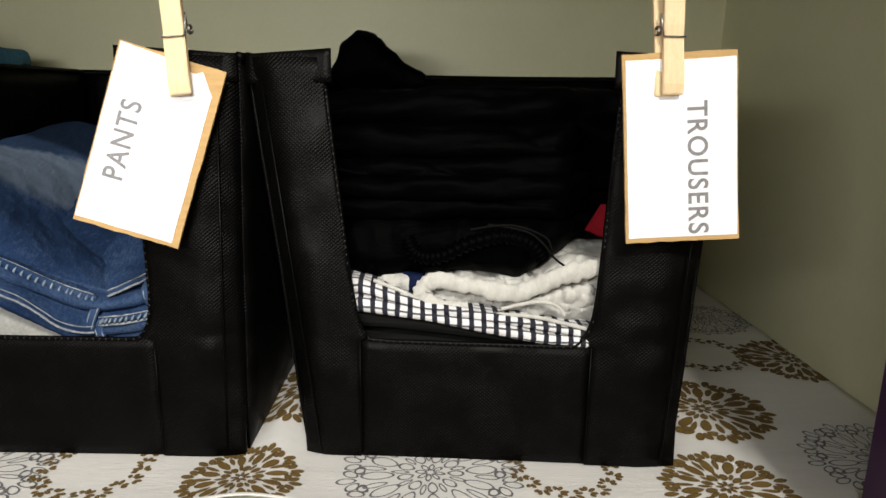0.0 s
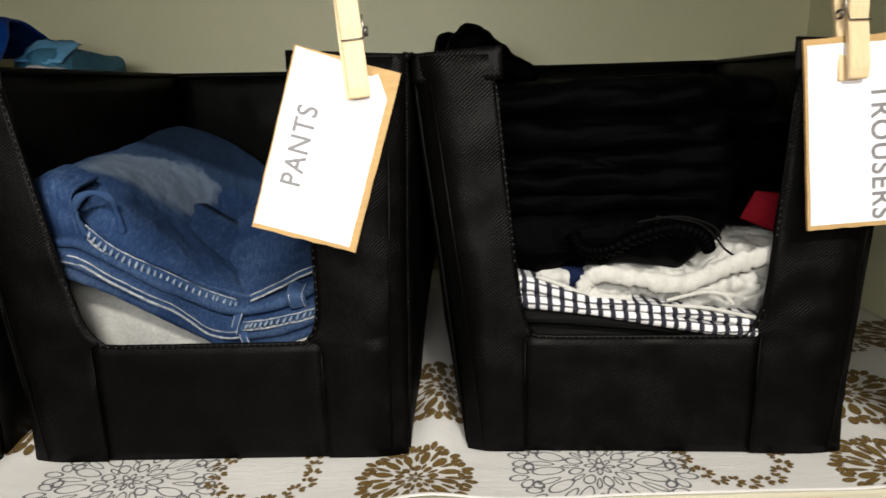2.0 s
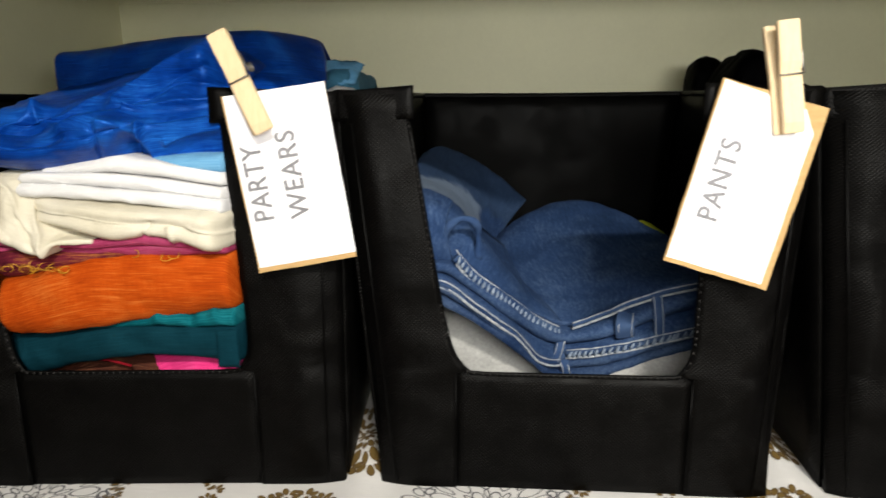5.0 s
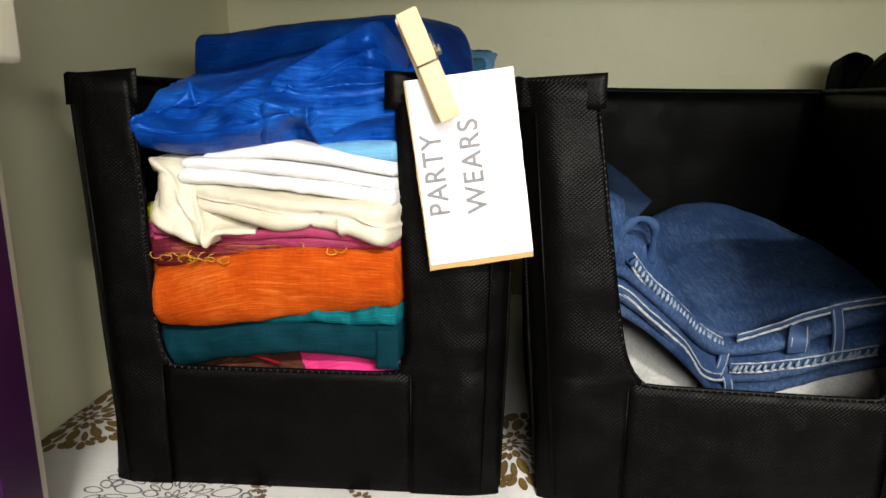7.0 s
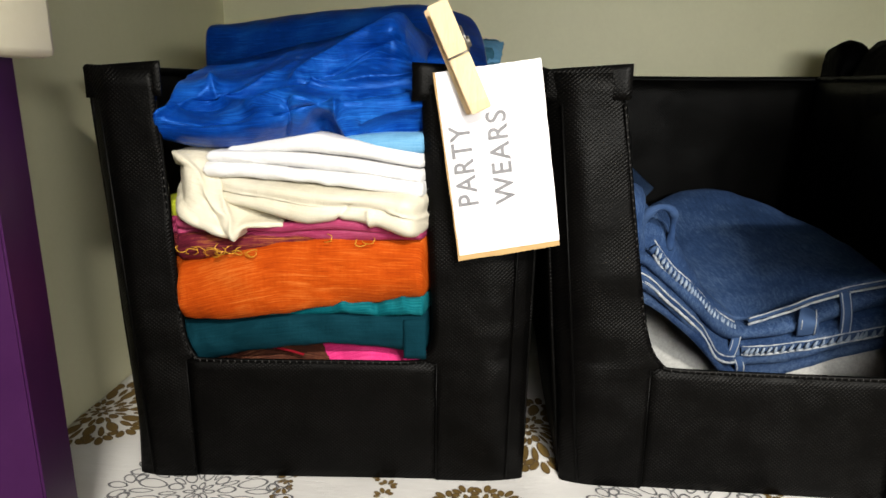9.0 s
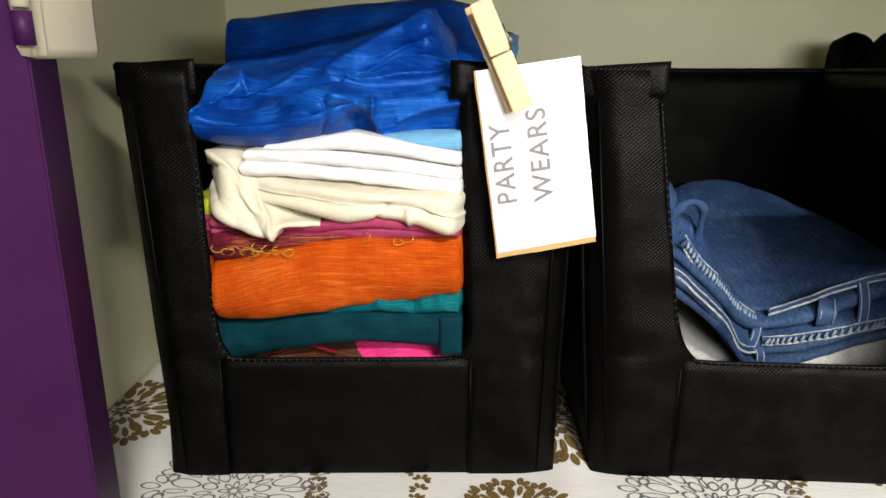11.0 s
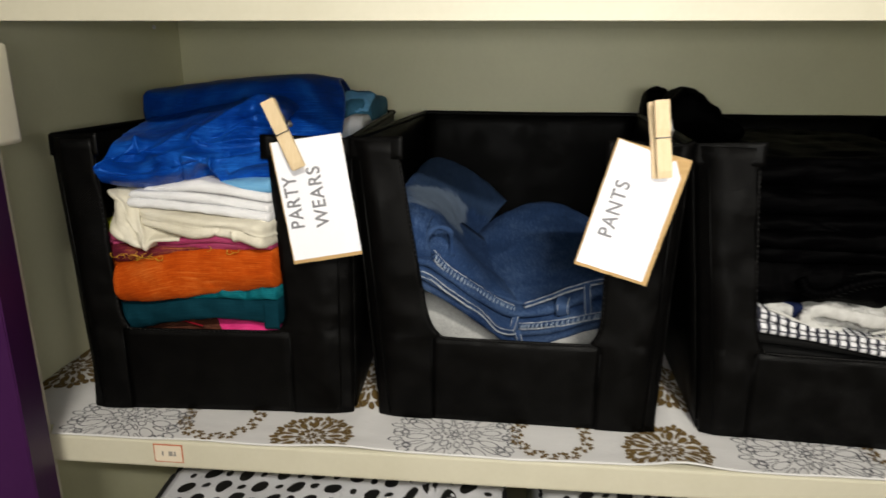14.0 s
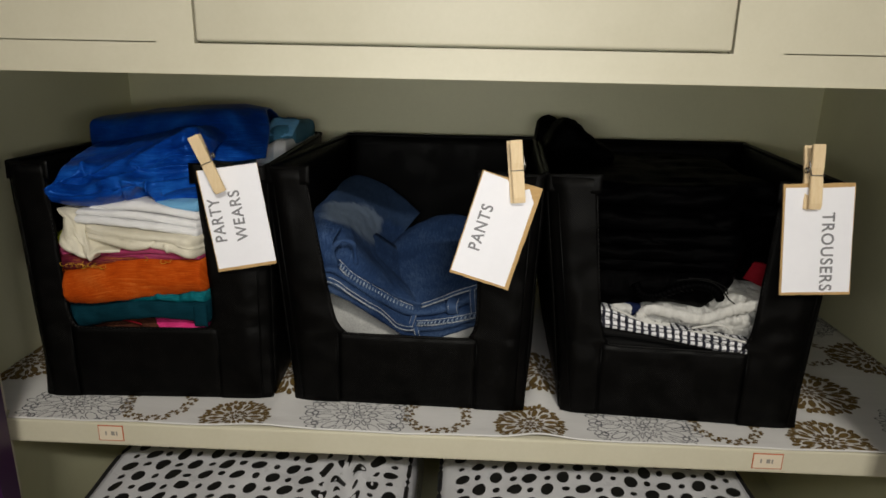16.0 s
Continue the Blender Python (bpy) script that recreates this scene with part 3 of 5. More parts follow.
def door(side):
    """A purple wardrobe door, wide open; side -1 for the one hinged at the lower x."""
    def at(x, y):
        return (x, y) if side < 0 else (-0.448 - x, y)

    ring = [at(-0.754, -0.076), at(-0.735, -0.129), at(-1.02, -0.545), at(-1.045, -0.525), at(-0.772, -0.125), at(-0.776, -0.080)]
    bm = bmesh.new()
    low = [bm.verts.new((x, y, 0.42)) for x, y in ring]
    high = [bm.verts.new((x, y, 1.98)) for x, y in ring]
    n = len(ring)
    for i in range(n):
        bm.faces.new((low[i], low[(i + 1) % n], high[(i + 1) % n], high[i]))
    bm.faces.new(low)
    bm.faces.new(high)
    bmesh.ops.bevel(bm, geom=list(bm.edges), offset=0.0012, segments=2, affect="EDGES")
    x, y = at(-0.88, -0.33)
    d = thing("wardrobe_door", (x, y, 0.42), "purple enamelled steel wardrobe door standing wide open", "door", "wardrobe doors")
    part("leaf", bm, PURPLE, d, smooth=False)
    x, y = at(-0.7442, -0.1428)
    part("pressed_seam", box(x - 0.0006, x + 0.0006, y - 0.0006, y + 0.0006, 1.316, 1.400), PURPLE, d, "thin pressed purple seam", smooth=False)
    z = 1.326
    for k in range(5):
        x, y = at(-0.7315, -0.1355)
        h = 0.0160 if k % 2 == 0 else 0.0184
        cyl = bmesh.new()
        bmesh.ops.create_cone(cyl, cap_ends=True, segments=14, radius1=0.0042, radius2=0.0042, depth=h - 0.0015)
        bmesh.ops.translate(cyl, vec=(x, y, z + h / 2 - 0.008), verts=cyl.verts)
        part("hinge_knuckle", cyl, CREAM if k % 2 else PURPLE, d, "cream hinge knuckle" if k % 2 else "purple hinge knuckle")
        z += h
    return d


door(-1)
door(1)
hb = thing("hinge_cover", (-0.76, -0.1, 1.313), "cream painted steel hinge housing on the frame", "hinge housing")
part("housing", box(-0.79, -0.7335, -0.133, -0.068, 1.313, 1.400, 0.005), CREAM, hb)
part("ridge", box(-0.7345, -0.7315, -0.129, -0.120, 1.314, 1.399, 0.001), CREAM, hb, smooth=False)
scr = bmesh.new()
bmesh.ops.create_uvsphere(scr, u_segments=10, v_segments=6, radius=0.0035)
bmesh.ops.translate(scr, vec=(X0 + 0.001, 0.44, 1.432), verts=scr.verts)
tagged(link("screw", scr, PAPER, None, Vector((X0, 0.44, 1.432))), "small white screw head in the wardrobe side", "screw")

# small stickers on the shelf edge, their writing as bars
for x0, x1, z0, z1 in ((-0.6655, -0.6335, 0.970, 0.9915), (0.142, 0.178, 0.969, 0.990)):
    s = thing("sticker", ((x0 + x1) / 2, YF, z0), "small paper sticker with a red border on the shelf edge", "sticker", "stickers on the shelf edge")
    part("border", box(x0, x1, YF - 0.0006, YF + 0.0002, z0, z1), STICKER_RED, s, "red printed border", smooth=False)
    part("paper", box(x0 + 0.0012, x1 - 0.0012, YF - 0.0009, YF - 0.0003, z0 + 0.0012, z1 - 0.0012), STICKER, s, smooth=False)
    for k, (dx, w) in enumerate(((0.009, 0.002), (0.0165, 0.0045), (0.0225, 0.002))):
        part("mark", box(x0 + dx, x0 + dx + w, YF - 0.0011, YF - 0.0006, z0 + 0.008, z0 + 0.0135), PENCIL, s, "grey pencil mark", smooth=False)


# ---- the printed cloth on the shelf ----
def cloth_z(x, y):
    """Height of the cloth: creased, lifted in places along its front."""
    z = 0.9985 + 0.0012 * (noise.noise(Vector((x * 9, y * 14, 0))) + 0.5 * noise.noise(Vector((x * 30, y * 26, 3))))
    front = max(0.0, 1 - (y + 0.045) / 0.06)
    for cx, h, w in ((-0.46, 0.004, 0.05), (-0.115, 0.0075, 0.035), (-0.62, 0.001, 0.06)):
        z += h * front * math.exp(-((x - cx) / w) ** 2)
    for cx, h in ((-0.448, 0.010), (-0.107, 0.012)):
        z += h * math.exp(-((x - cx) / 0.018) ** 2) * min(1.0, max(0.0, (y + 0.02) / 0.08))
    return z


bm = bmesh.new()
nx, ny = 150, 60
rows = []
for j in range(ny + 1):
    row = []
    for i in range(nx + 1):
        x = X0 + 0.002 + (X1 - X0 - 0.004) * i / nx
        edge = YF - 0.001 + 0.002 * noise.noise(Vector((x * 12, 0, 5)))
        if x < -0.78 or x > 0.338:
            edge = YF + 0.016
        y = edge + (YB - 0.003 - edge) * (j / ny) ** 1.3
        row.append(bm.verts.new((x, y, cloth_z(x, y))))
    rows.append(row)
for j in range(ny):
    for i in range(nx):
        bm.faces.new((rows[j][i], rows[j][i + 1], rows[j + 1][i + 1], rows[j + 1][i]))
low = bmesh.ops.extrude_face_region(bm, geom=list(bm.faces))["geom"]
bmesh.ops.translate(bm, vec=(0, 0, -0.0012), verts=[g for g in low if isinstance(g, bmesh.types.BMVert)])
cloth = tagged(link("shelf_cloth", bm, CLOTH, None, Vector((-0.2, 0.2, 0.998))), "white cotton cloth with grey and olive flower print on shelf", "shelf cloth")


def leaf_shape(bm, cx, cy, r0, r1, ang, wide, filled, line):
    """One almond petal of a printed flower: an outline, and for some a filled middle."""
    ca, sa = math.cos(ang), math.sin(ang)
    n = 14
    rings = ([], [])
    m, half = 0.5 * (r0 + r1), 0.5 * (r1 - r0)
    for k in range(n):
        a = math.tau * k / n
        lx = half * math.cos(a)
        ly = wide * math.copysign(abs(math.sin(a)) ** 1.2, math.sin(a)) * (1.0 + 0.15 * math.cos(a))
        for ring, (fx, fy) in zip(rings, ((1.0, 1.0), (max(0.1, 1 - 2 * line / half), max(0.1, 1 - line / wide)))):
            qx, qy = m + lx * fx, ly * fy
            x, y = cx + qx * ca - qy * sa, cy + qx * sa + qy * ca
            ring.append((min(max(x, X0 + 0.003), X1 - 0.003), max(min(y, YB - 0.004), YF + 0.0005)))
    outer = rings[0]
    if max(p[1] for p in outer) - min(p[1] for p in outer) < 0.0008 or max(p[0] for p in outer) - min(p[0] for p in outer) < 0.0008:
        return
    top, low = ([bm.verts.new((x, y, cloth_z(x, y) + 0.0006)) for x, y in ring] for ring in rings)
    for k in range(n):
        bm.faces.new((top[k], top[(k + 1) % n], low[(k + 1) % n], low[k]))
    if filled:
        bm.faces.new(low).material_index = 1


def floret(bm, cx, cy, size, ang, filled, line):
    """A small spray of five petals."""
    for d, f in ((-1.3, 0.80), (-0.68, 0.95), (0.0, 1.05), (0.68, 0.95), (1.3, 0.80)):
        leaf_shape(bm, cx, cy, 0.30 * size, size * f, ang + d + random.uniform(-0.1, 0.1), 0.19 * size, filled, line)


def printed_flower(cx, cy, radius, kind, turn=0.0):
    bm = bmesh.new()
    filled = kind != "grey"
    line = 0.0005 if filled else 0.0010
    if kind == "garland":
        n = 21
        for k in range(n):
            a = turn + math.tau * k / n
            floret(bm, cx + radius * math.cos(a), cy + radius * math.sin(a), 0.25 * radius, a + 1.57 + 0.5 * (-1) ** k, True, 0.0004)
    else:
        rings = ((0.03, 0.17, 8, 0.032), (0.18, 0.38, 9, 0.060), (0.22, 0.42, 9, 0.034), (0.38, 0.75, 12, 0.080), (0.48, 0.78, 12, 0.044))
        for i, (a, b, n, w) in enumerate(rings):
            for k in range(n):
                leaf_shape(bm, cx, cy, a * radius, b * radius * random.uniform(0.95, 1.03), turn + math.tau * (k + (0.0, 0.0, 0.5, 0.0, 0.5)[i]) / n + random.uniform(-0.03, 0.03), w * radius * random.uniform(0.9, 1.12), filled, line)
        for k in range(14):
            a = turn + math.tau * k / 14
            floret(bm, cx + 0.70 * radius * math.cos(a), cy + 0.70 * radius * math.sin(a), 0.31 * radius, a, filled, line)
    if bm.verts:
        label = {"gold": "olive brown petal flower print", "grey": "grey outlined flower print"}.get(kind, "olive leaf garland print")
        ob = part("printed_flower", bm, GOLD_LINE if filled else GREY_PRINT, cloth, label, smooth=False)
        ob.data.materials.append(GOLD)


for cx, cy, r, kind in (
    (-0.708, -0.006, 0.072, "grey"), (-0.345, -0.006, 0.071, "grey"), (0.017, -0.006, 0.071, "grey"), (0.388, 0.008, 0.066, "grey"),
    (-0.497, -0.026, 0.045, "gold"), (-0.125, -0.018, 0.046, "gold"), (0.240, -0.026, 0.050, "gold"),
    (-0.607, 0.005, 0.040, "garland"), (-0.242, 0.002, 0.038, "garland"), (0.122, 0.004, 0.038, "garland"),
    (0.273, 0.103, 0.064, "gold"), (0.424, 0.222, 0.060, "gold"), (0.330, 0.238, 0.042, "garland"), (0.375, 0.362, 0.062, "grey"),
    (-0.850, 0.108, 0.062, "gold"), (-0.455, 0.090, 0.060, "gold"), (-0.098, 0.118, 0.062, "gold"), (-0.80, 0.26, 0.06, "gold"), (-0.84, 0.40, 0.06, "grey"),
    (0.30, 0.45, 0.05, "gold"),
):
    printed_flower(cx, cy, r, kind, random.random())


# ---- the black fabric bins ----
def fabric_bin(x_low, x_top, y_low, y_back, back_low, back_top, in_top, in_low, label, seed, puff=(0.006, 0.004)):
    """An open-fronted soft bin. x_low, x_top: outer front corners below and at the rim; y_low: front y at both corners;
    in_top, in_low: the inner edges of the two front posts."""
    z0, zt, zs = 1.0005, 1.308, 1.0985
    (xl, xr), (tl, tr), (yl, yr) = x_low, x_top, y_low
    (bl, br), (kl, kr) = back_low, back_top
    (il, ir), (jl, jr) = in_top, in_low

    def fy(x):
        return yl + (yr - yl) * (x - xl) / (xr - xl)

    b = thing("fabric_bin", ((xl + xr) / 2, 0.2, z0), label, "storage bin", "fabric bins on the shelf")
    t = 0.0045
    part("base", panel([(xl + 0.004, fy(xl) + 0.006, z0 + 0.003), (xr - 0.004, fy(xr) + 0.006, z0 + 0.003), (br - 0.004, y_back - 0.004, z0 + 0.003), (bl + 0.004, y_back - 0.004, z0 + 0.003)], 0.004, wave=0.0003), NONWOVEN, b)
    part("back_panel", panel([(bl, y_back, z0), (br, y_back, z0), (kr, y_back, zt - 0.004), (kl, y_back, zt - 0.004)], t, 16, 16, 0.004, 0.004, seed), NONWOVEN, b)
    part("side_panel", panel([(bl, y_back, z0), (xl, fy(xl) + 0.011, z0), (tl, fy(tl) + 0.011, zt), (kl, y_back, zt - 0.004)], t, 20, 16, 0.005, puff[0], seed + 1), NONWOVEN, b)
    part("side_panel", panel([(xr, fy(xr) + 0.011, z0), (br, y_back, z0), (kr, y_back, zt - 0.004), (tr, fy(tr) + 0.011, zt)], t, 20, 16, 0.005, puff[1], seed + 2), NONWOVEN, b)
    part("front_panel", panel([(jl - 0.001, fy(jl) + 0.0006, z0), (jr + 0.001, fy(jr) + 0.0006, z0), (jr + 0.001, fy(jr) + 0.0006, zs), (jl - 0.001, fy(jl) + 0.0006, zs)], t, 22, 12, 0.002, 0.0, seed + 3), NONWOVEN, b)
    left = part("front_post", post_mesh(xl, jl, il, tl, fy, z0, zs, zt, t, seed + 4), NONWOVEN, b)
    right = part("front_post", post_mesh(xr, jr, ir, tr, fy, z0, zs, zt, t, seed + 5), NONWOVEN, b)
    # folded rim pieces on the posts and a rolled rim round the back
    for post, a, c, lip in ((left, tl, il, 0.006), (right, tr, ir, -0.006)):
        x0, x1 = sorted((a, c + lip))
        up = 0.004
        y0, y1 = (0.006, -0.0045) if lip > 0 else (-0.0045, 0.006)
        lo = [(x0, fy(x0) + y0, zt - 0.019), (x1, fy(x1) + y1, zt - 0.017), (x1, fy(x1) + y1 + 0.001, zt + 0.002 + (up if lip > 0 else 0)), (x0, fy(x0) + y0 + 0.001, zt + 0.002 + (up if lip < 0 else 0))]
        part("rim_fold", panel(lo, 0.0024, 12, 5, 0.0012, 0.0, seed + 6, 25), NONWOVEN, post, "stitched folded rim")
        dash = bmesh.new()
        for k in range(int((x1 - x0 - 0.012) / 0.0042)):
            x = x0 + 0.007 + k * 0.0042
            f = (x - x0) / (x1 - x0)
            yy = fy(x) + y0 + (y1 - y0) * f - 0.0016
            zz = zt - 0.0165 + 0.002 * f
            box(x, x + 0.0024, yy - 0.0006, yy + 0.0008, zz, zz + 0.0007, 0, dash)
        tagged(part("stitching", dash, LABEL_BLACK, post), kind="stuff")
    # bound edge of the opening
    steps = [zs + (zt - 0.02 - zs) * k ** 1.6 for k in np.linspace(1, 0.02, 16)]
    pts = [(post_edge(xl, jl, il, z, zs, zt) - 0.0006, fy(jl) - 0.0006, z) for z in steps]
    pts += [(x, fy(x) - 0.0012, zs) for x in np.linspace(jl + 0.024, jr - 0.024, 10)]
    pts += [(post_edge(xr, jr, ir, z, zs, zt) + 0.0006, fy(jr) - 0.0006, z) for z in steps[::-1]]
    part("bound_edge", tube(pts, 0.0017), NONWOVEN, b, "rolled black edge binding")
    dots = bmesh.new()
    for p, q in zip(pts, pts[1:]):
        p, q = Vector(p), Vector(q)
        n = max(1, int((q - p).length / 0.0045))
        for k in range(n):
            c = p + (q - p) * (k + 0.5) / n
            box(c.x - 0.0005, c.x + 0.0005, c.y - 0.0022, c.y - 0.0012, c.z - 0.0009, c.z + 0.0009, 0, dots)
    tagged(part("edge_stitching", dots, STITCH, b, "fine grey edge stitches"), kind="stuff")
    def side_rim(front_x, back_x):
        return [(front_x + (back_x - front_x) * f, fy(front_x) + 0.011 + (y_back - fy(front_x) - 0.011) * f, zt - 0.004 * f) for f in (0.0, 0.3, 0.6, 0.94)]

    rim = spline(side_rim(tl, kl) + [(kl + 0.014, y_back - 0.002, zt - 0.004), ((kl + kr) / 2, y_back + 0.002, zt - 0.005), (kr - 0.014, y_back - 0.002, zt - 0.004)] + side_rim(tr, kr)[::-1], 8)
    part("rolled_rim", tube(rim, 0.0036), NONWOVEN, b)
    for x in (jl, jr):
        part("seam", tube([(x, fy(x) - 0.0018, z0 + 0.002), (x, fy(x) - 0.0022, 1.05), (x, fy(x) - 0.0018, zs)], 0.0007), NONWOVEN, b)
    for x, tx in ((xl, tl), (xr, tr)):
        s = 0.013 if x == xl else -0.013
        part("seam", tube([(x + s, fy(x) - 0.0022, z0 + 0.002), ((x + tx) / 2 + s, fy(x) - 0.0026, 1.15), (tx + s, fy(tx) - 0.002, zt - 0.02)], 0.0009), NONWOVEN, b)
    return b


def post_edge(foot_out, foot_in, top_in, z, zs, zt):
    """The inner edge of a front post at height z, rounded where it meets the front panel."""
    if z <= zs:
        return foot_in
    s = (z - zs) / (zt - zs)
    near = (foot_in - foot_out) * 0.20 * math.exp(-(z - zs) / 0.010)
    return foot_in + (top_in - foot_in) * s ** 0.9 + near


def post_mesh(foot_out, foot_in, top_in, top_out, fy, z0, zs, zt, t, seed):
    """One front post: upright beside the front panel, its inner edge curving away above it."""
    def inner(z):
        return post_edge(foot_out, foot_in, top_in, z, zs, zt)

    def outer(z):
        s = (z - z0) / (zt - z0)
        return foot_out + (top_out - foot_out) * s ** 1.2

    bm = bmesh.new()
    uv = bm.loops.layers.uv.new("cloth")
    nu, place, sheets = 14, {}, ([], [])
    zs_list = sorted(set(list(np.linspace(z0, zs, 12)) + list(zs + (zt - zs) * np.linspace(0, 1, 26) ** 1.4)))
    for z in zs_list:
        for sheet, off in zip(sheets, (-0.5 * t, 0.5 * t)):
            row = []
            for i in range(nu + 1):
                u = i / nu
                x = outer(z) + (inner(z) - outer(z)) * u
                p = Vector((x, 0, z))
                curl = 0.013 * max(0.0, 1 - u / 0.42) ** 1.5 * min(1.0, 0.35 + (z - z0) / 0.09)
                d = 0.0022 * noise.noise(p * 16 + Vector((seed, 0, seed))) + 0.0011 * noise.noise(p * 48 + Vector((0, seed, 0)))
                d -= 0.0022 * (1 - abs(noise.noise(Vector((x * 14, seed, z * 24))))) ** 7
                calm = min(1.0, (z - z0) / 0.05 + 0.05) * min(1.0, (1 - u) / 0.2 + 0.1 if z < zs else 1.0)
                v = bm.verts.new((x, fy(x) - 0.0025 * calm * math.sin(math.pi * u) + curl + d * calm + off, z))
                place[v] = (x, z)
                row.append(v)
            sheet.append(row)
    n = len(zs_list) - 1
    for g in sheets:
        for j in range(n):
            for i in range(nu):
                bm.faces.new((g[j][i], g[j][i + 1], g[j + 1][i + 1], g[j + 1][i]))
    f, k = sheets
    for j in range(n):
        for c in (0, nu):
            bm.faces.new((f[j][c], f[j + 1][c], k[j + 1][c], k[j][c]))
    for i in range(nu):
        for r in (0, n):
            bm.faces.new((f[r][i], f[r][i + 1], k[r][i + 1], k[r][i]))
    for face in bm.faces:
        for loop in face.loops:
            loop[uv].uv = place[loop.vert]
    return bm


BIN_LABEL = "black nonwoven fabric bin, cut-away front, "
fabric_bin((-0.763, -0.463), (-0.772, -0.458), (0.012, 0.026), 0.425, (-0.755, -0.48), (-0.768, -0.478), (-0.721, -0.541), (-0.717, -0.530), BIN_LABEL + "full of bright folded clothes", 1.0)
fabric_bin((-0.434, -0.131), (-0.460, -0.122), (0.026, 0.017), 0.425, (-0.43, -0.125), (-0.425, -0.100), (-0.408, -0.198), (-0.373, -0.195), BIN_LABEL + "half full of jeans", 20.0, (0.006, 0.015))
fabric_bin((-0.083, 0.209), (-0.118, 0.222), (0.022, 0.000), 0.425, (-0.064, 0.24), (-0.090, 0.262), (-0.061, 0.147), (-0.038, 0.138), BIN_LABEL + "filled with dark trousers", 40.0, (0.015, 0.004))


# ---- cards and pegs ----
def card(tl, tr, bl, words, label, tears):
    """A paper label glued on cardboard, hung on a bin post. words: text, place across and down, length, height, direction."""
    tl, tr, bl = Vector(tl), Vector(tr), Vector(bl)
    u, v = (tr - tl).normalized(), (bl - tl).normalized()
    n = u.cross(-v).normalized()
    v = -(n.cross(u)).normalized()
    w, h = (tr - tl).length, (bl - tl).length
    c = thing("label_card", tl + u * w / 2 + v * h / 2, label, "label card", "label cards pegged on the bins")

    def sheet(outline, z0, z1):
        bm = bmesh.new()
        low = [bm.verts.new(tl + u * x + v * y + n * z0) for x, y in outline]
        top = [bm.verts.new(tl + u * x + v * y + n * z1) for x, y in outline]
        k = len(outline)
        for i in range(k):
            bm.faces.new((low[i], low[(i + 1) % k], top[(i + 1) % k], top[i]))
        bm.faces.new(low)
        bm.faces.new(top)
        return bm

    def rough(points, amount):
        out = []
        for (x0, y0), (x1, y1) in zip(points, points[1:] + points[:1]):
            for k in range(10):
                s = k / 10
                out.append((x0 + (x1 - x0) * s + random.uniform(-amount, amount), y0 + (y1 - y0) * s + random.uniform(-amount, amount)))
        return out

    part("backing", sheet(rough([(0, 0), (w, 0), (w, h), (0, h)], 0.0004), -0.0012, 0.0012), CARDBOARD, c, "brown cardboard backing", smooth=False)
    l, r, t, b, cut_l, cut_r = tears
    shape = [(l, t), (w * 0.42, t + cut_l * 0.2), (w * 0.5, t + cut_l), (w * 0.74, t + cut_l), (w - r - cut_r, t + cut_l * 0.6), (w - r, t + cut_l * 0.6 + cut_r * 1.4), (w - r, h - b), (l, h - b)]
    part("paper", sheet(rough(shape, 0.00015), 0.0012, 0.0018), PAPER, c, "white paper face", smooth=False)
    for text, px, py, length, height, way in words:
        along = v if way > 0 else -v
        letters(text, tl + u * w * px + v * h * py + n * 0.0018, along, along.cross(-n), length, height, INK, c)
    return c


card((0.1435, -0.002, 1.311), (0.220, -0.006, 1.316), (0.1535, -0.019, 1.185), (("TROUSERS", 0.645, 0.61, 0.090, 0.0138, 1),), "upright white label card reading TROUSERS, pegged to a bin", (0.002, 0.001, 0.004, 0.003, 0.001, 0.0))
card((-0.195, 0.008, 1.317), (-0.125, 0.008, 1.296), (-0.231, -0.009, 1.197), (("PANTS", 0.25, 0.51, 0.055, 0.0145, -1),), "tilted white label card reading PANTS, pegged to a bin", (0.001, 0.005, 0.001, 0.003, 0.006, 0.010))
card((-0.532, 0.005, 1.307), (-0.463, 0.016, 1.317), (-0.512, 0.004, 1.183), (("PARTY", 0.165, 0.49, 0.0535, 0.0138, -1), ("WEARS", 0.52, 0.477, 0.062, 0.0138, -1)), "tilted white label card reading PARTY WEARS, pegged to bin", (0.001, 0.0, 0.0, 0.004, 0.0, 0.0))


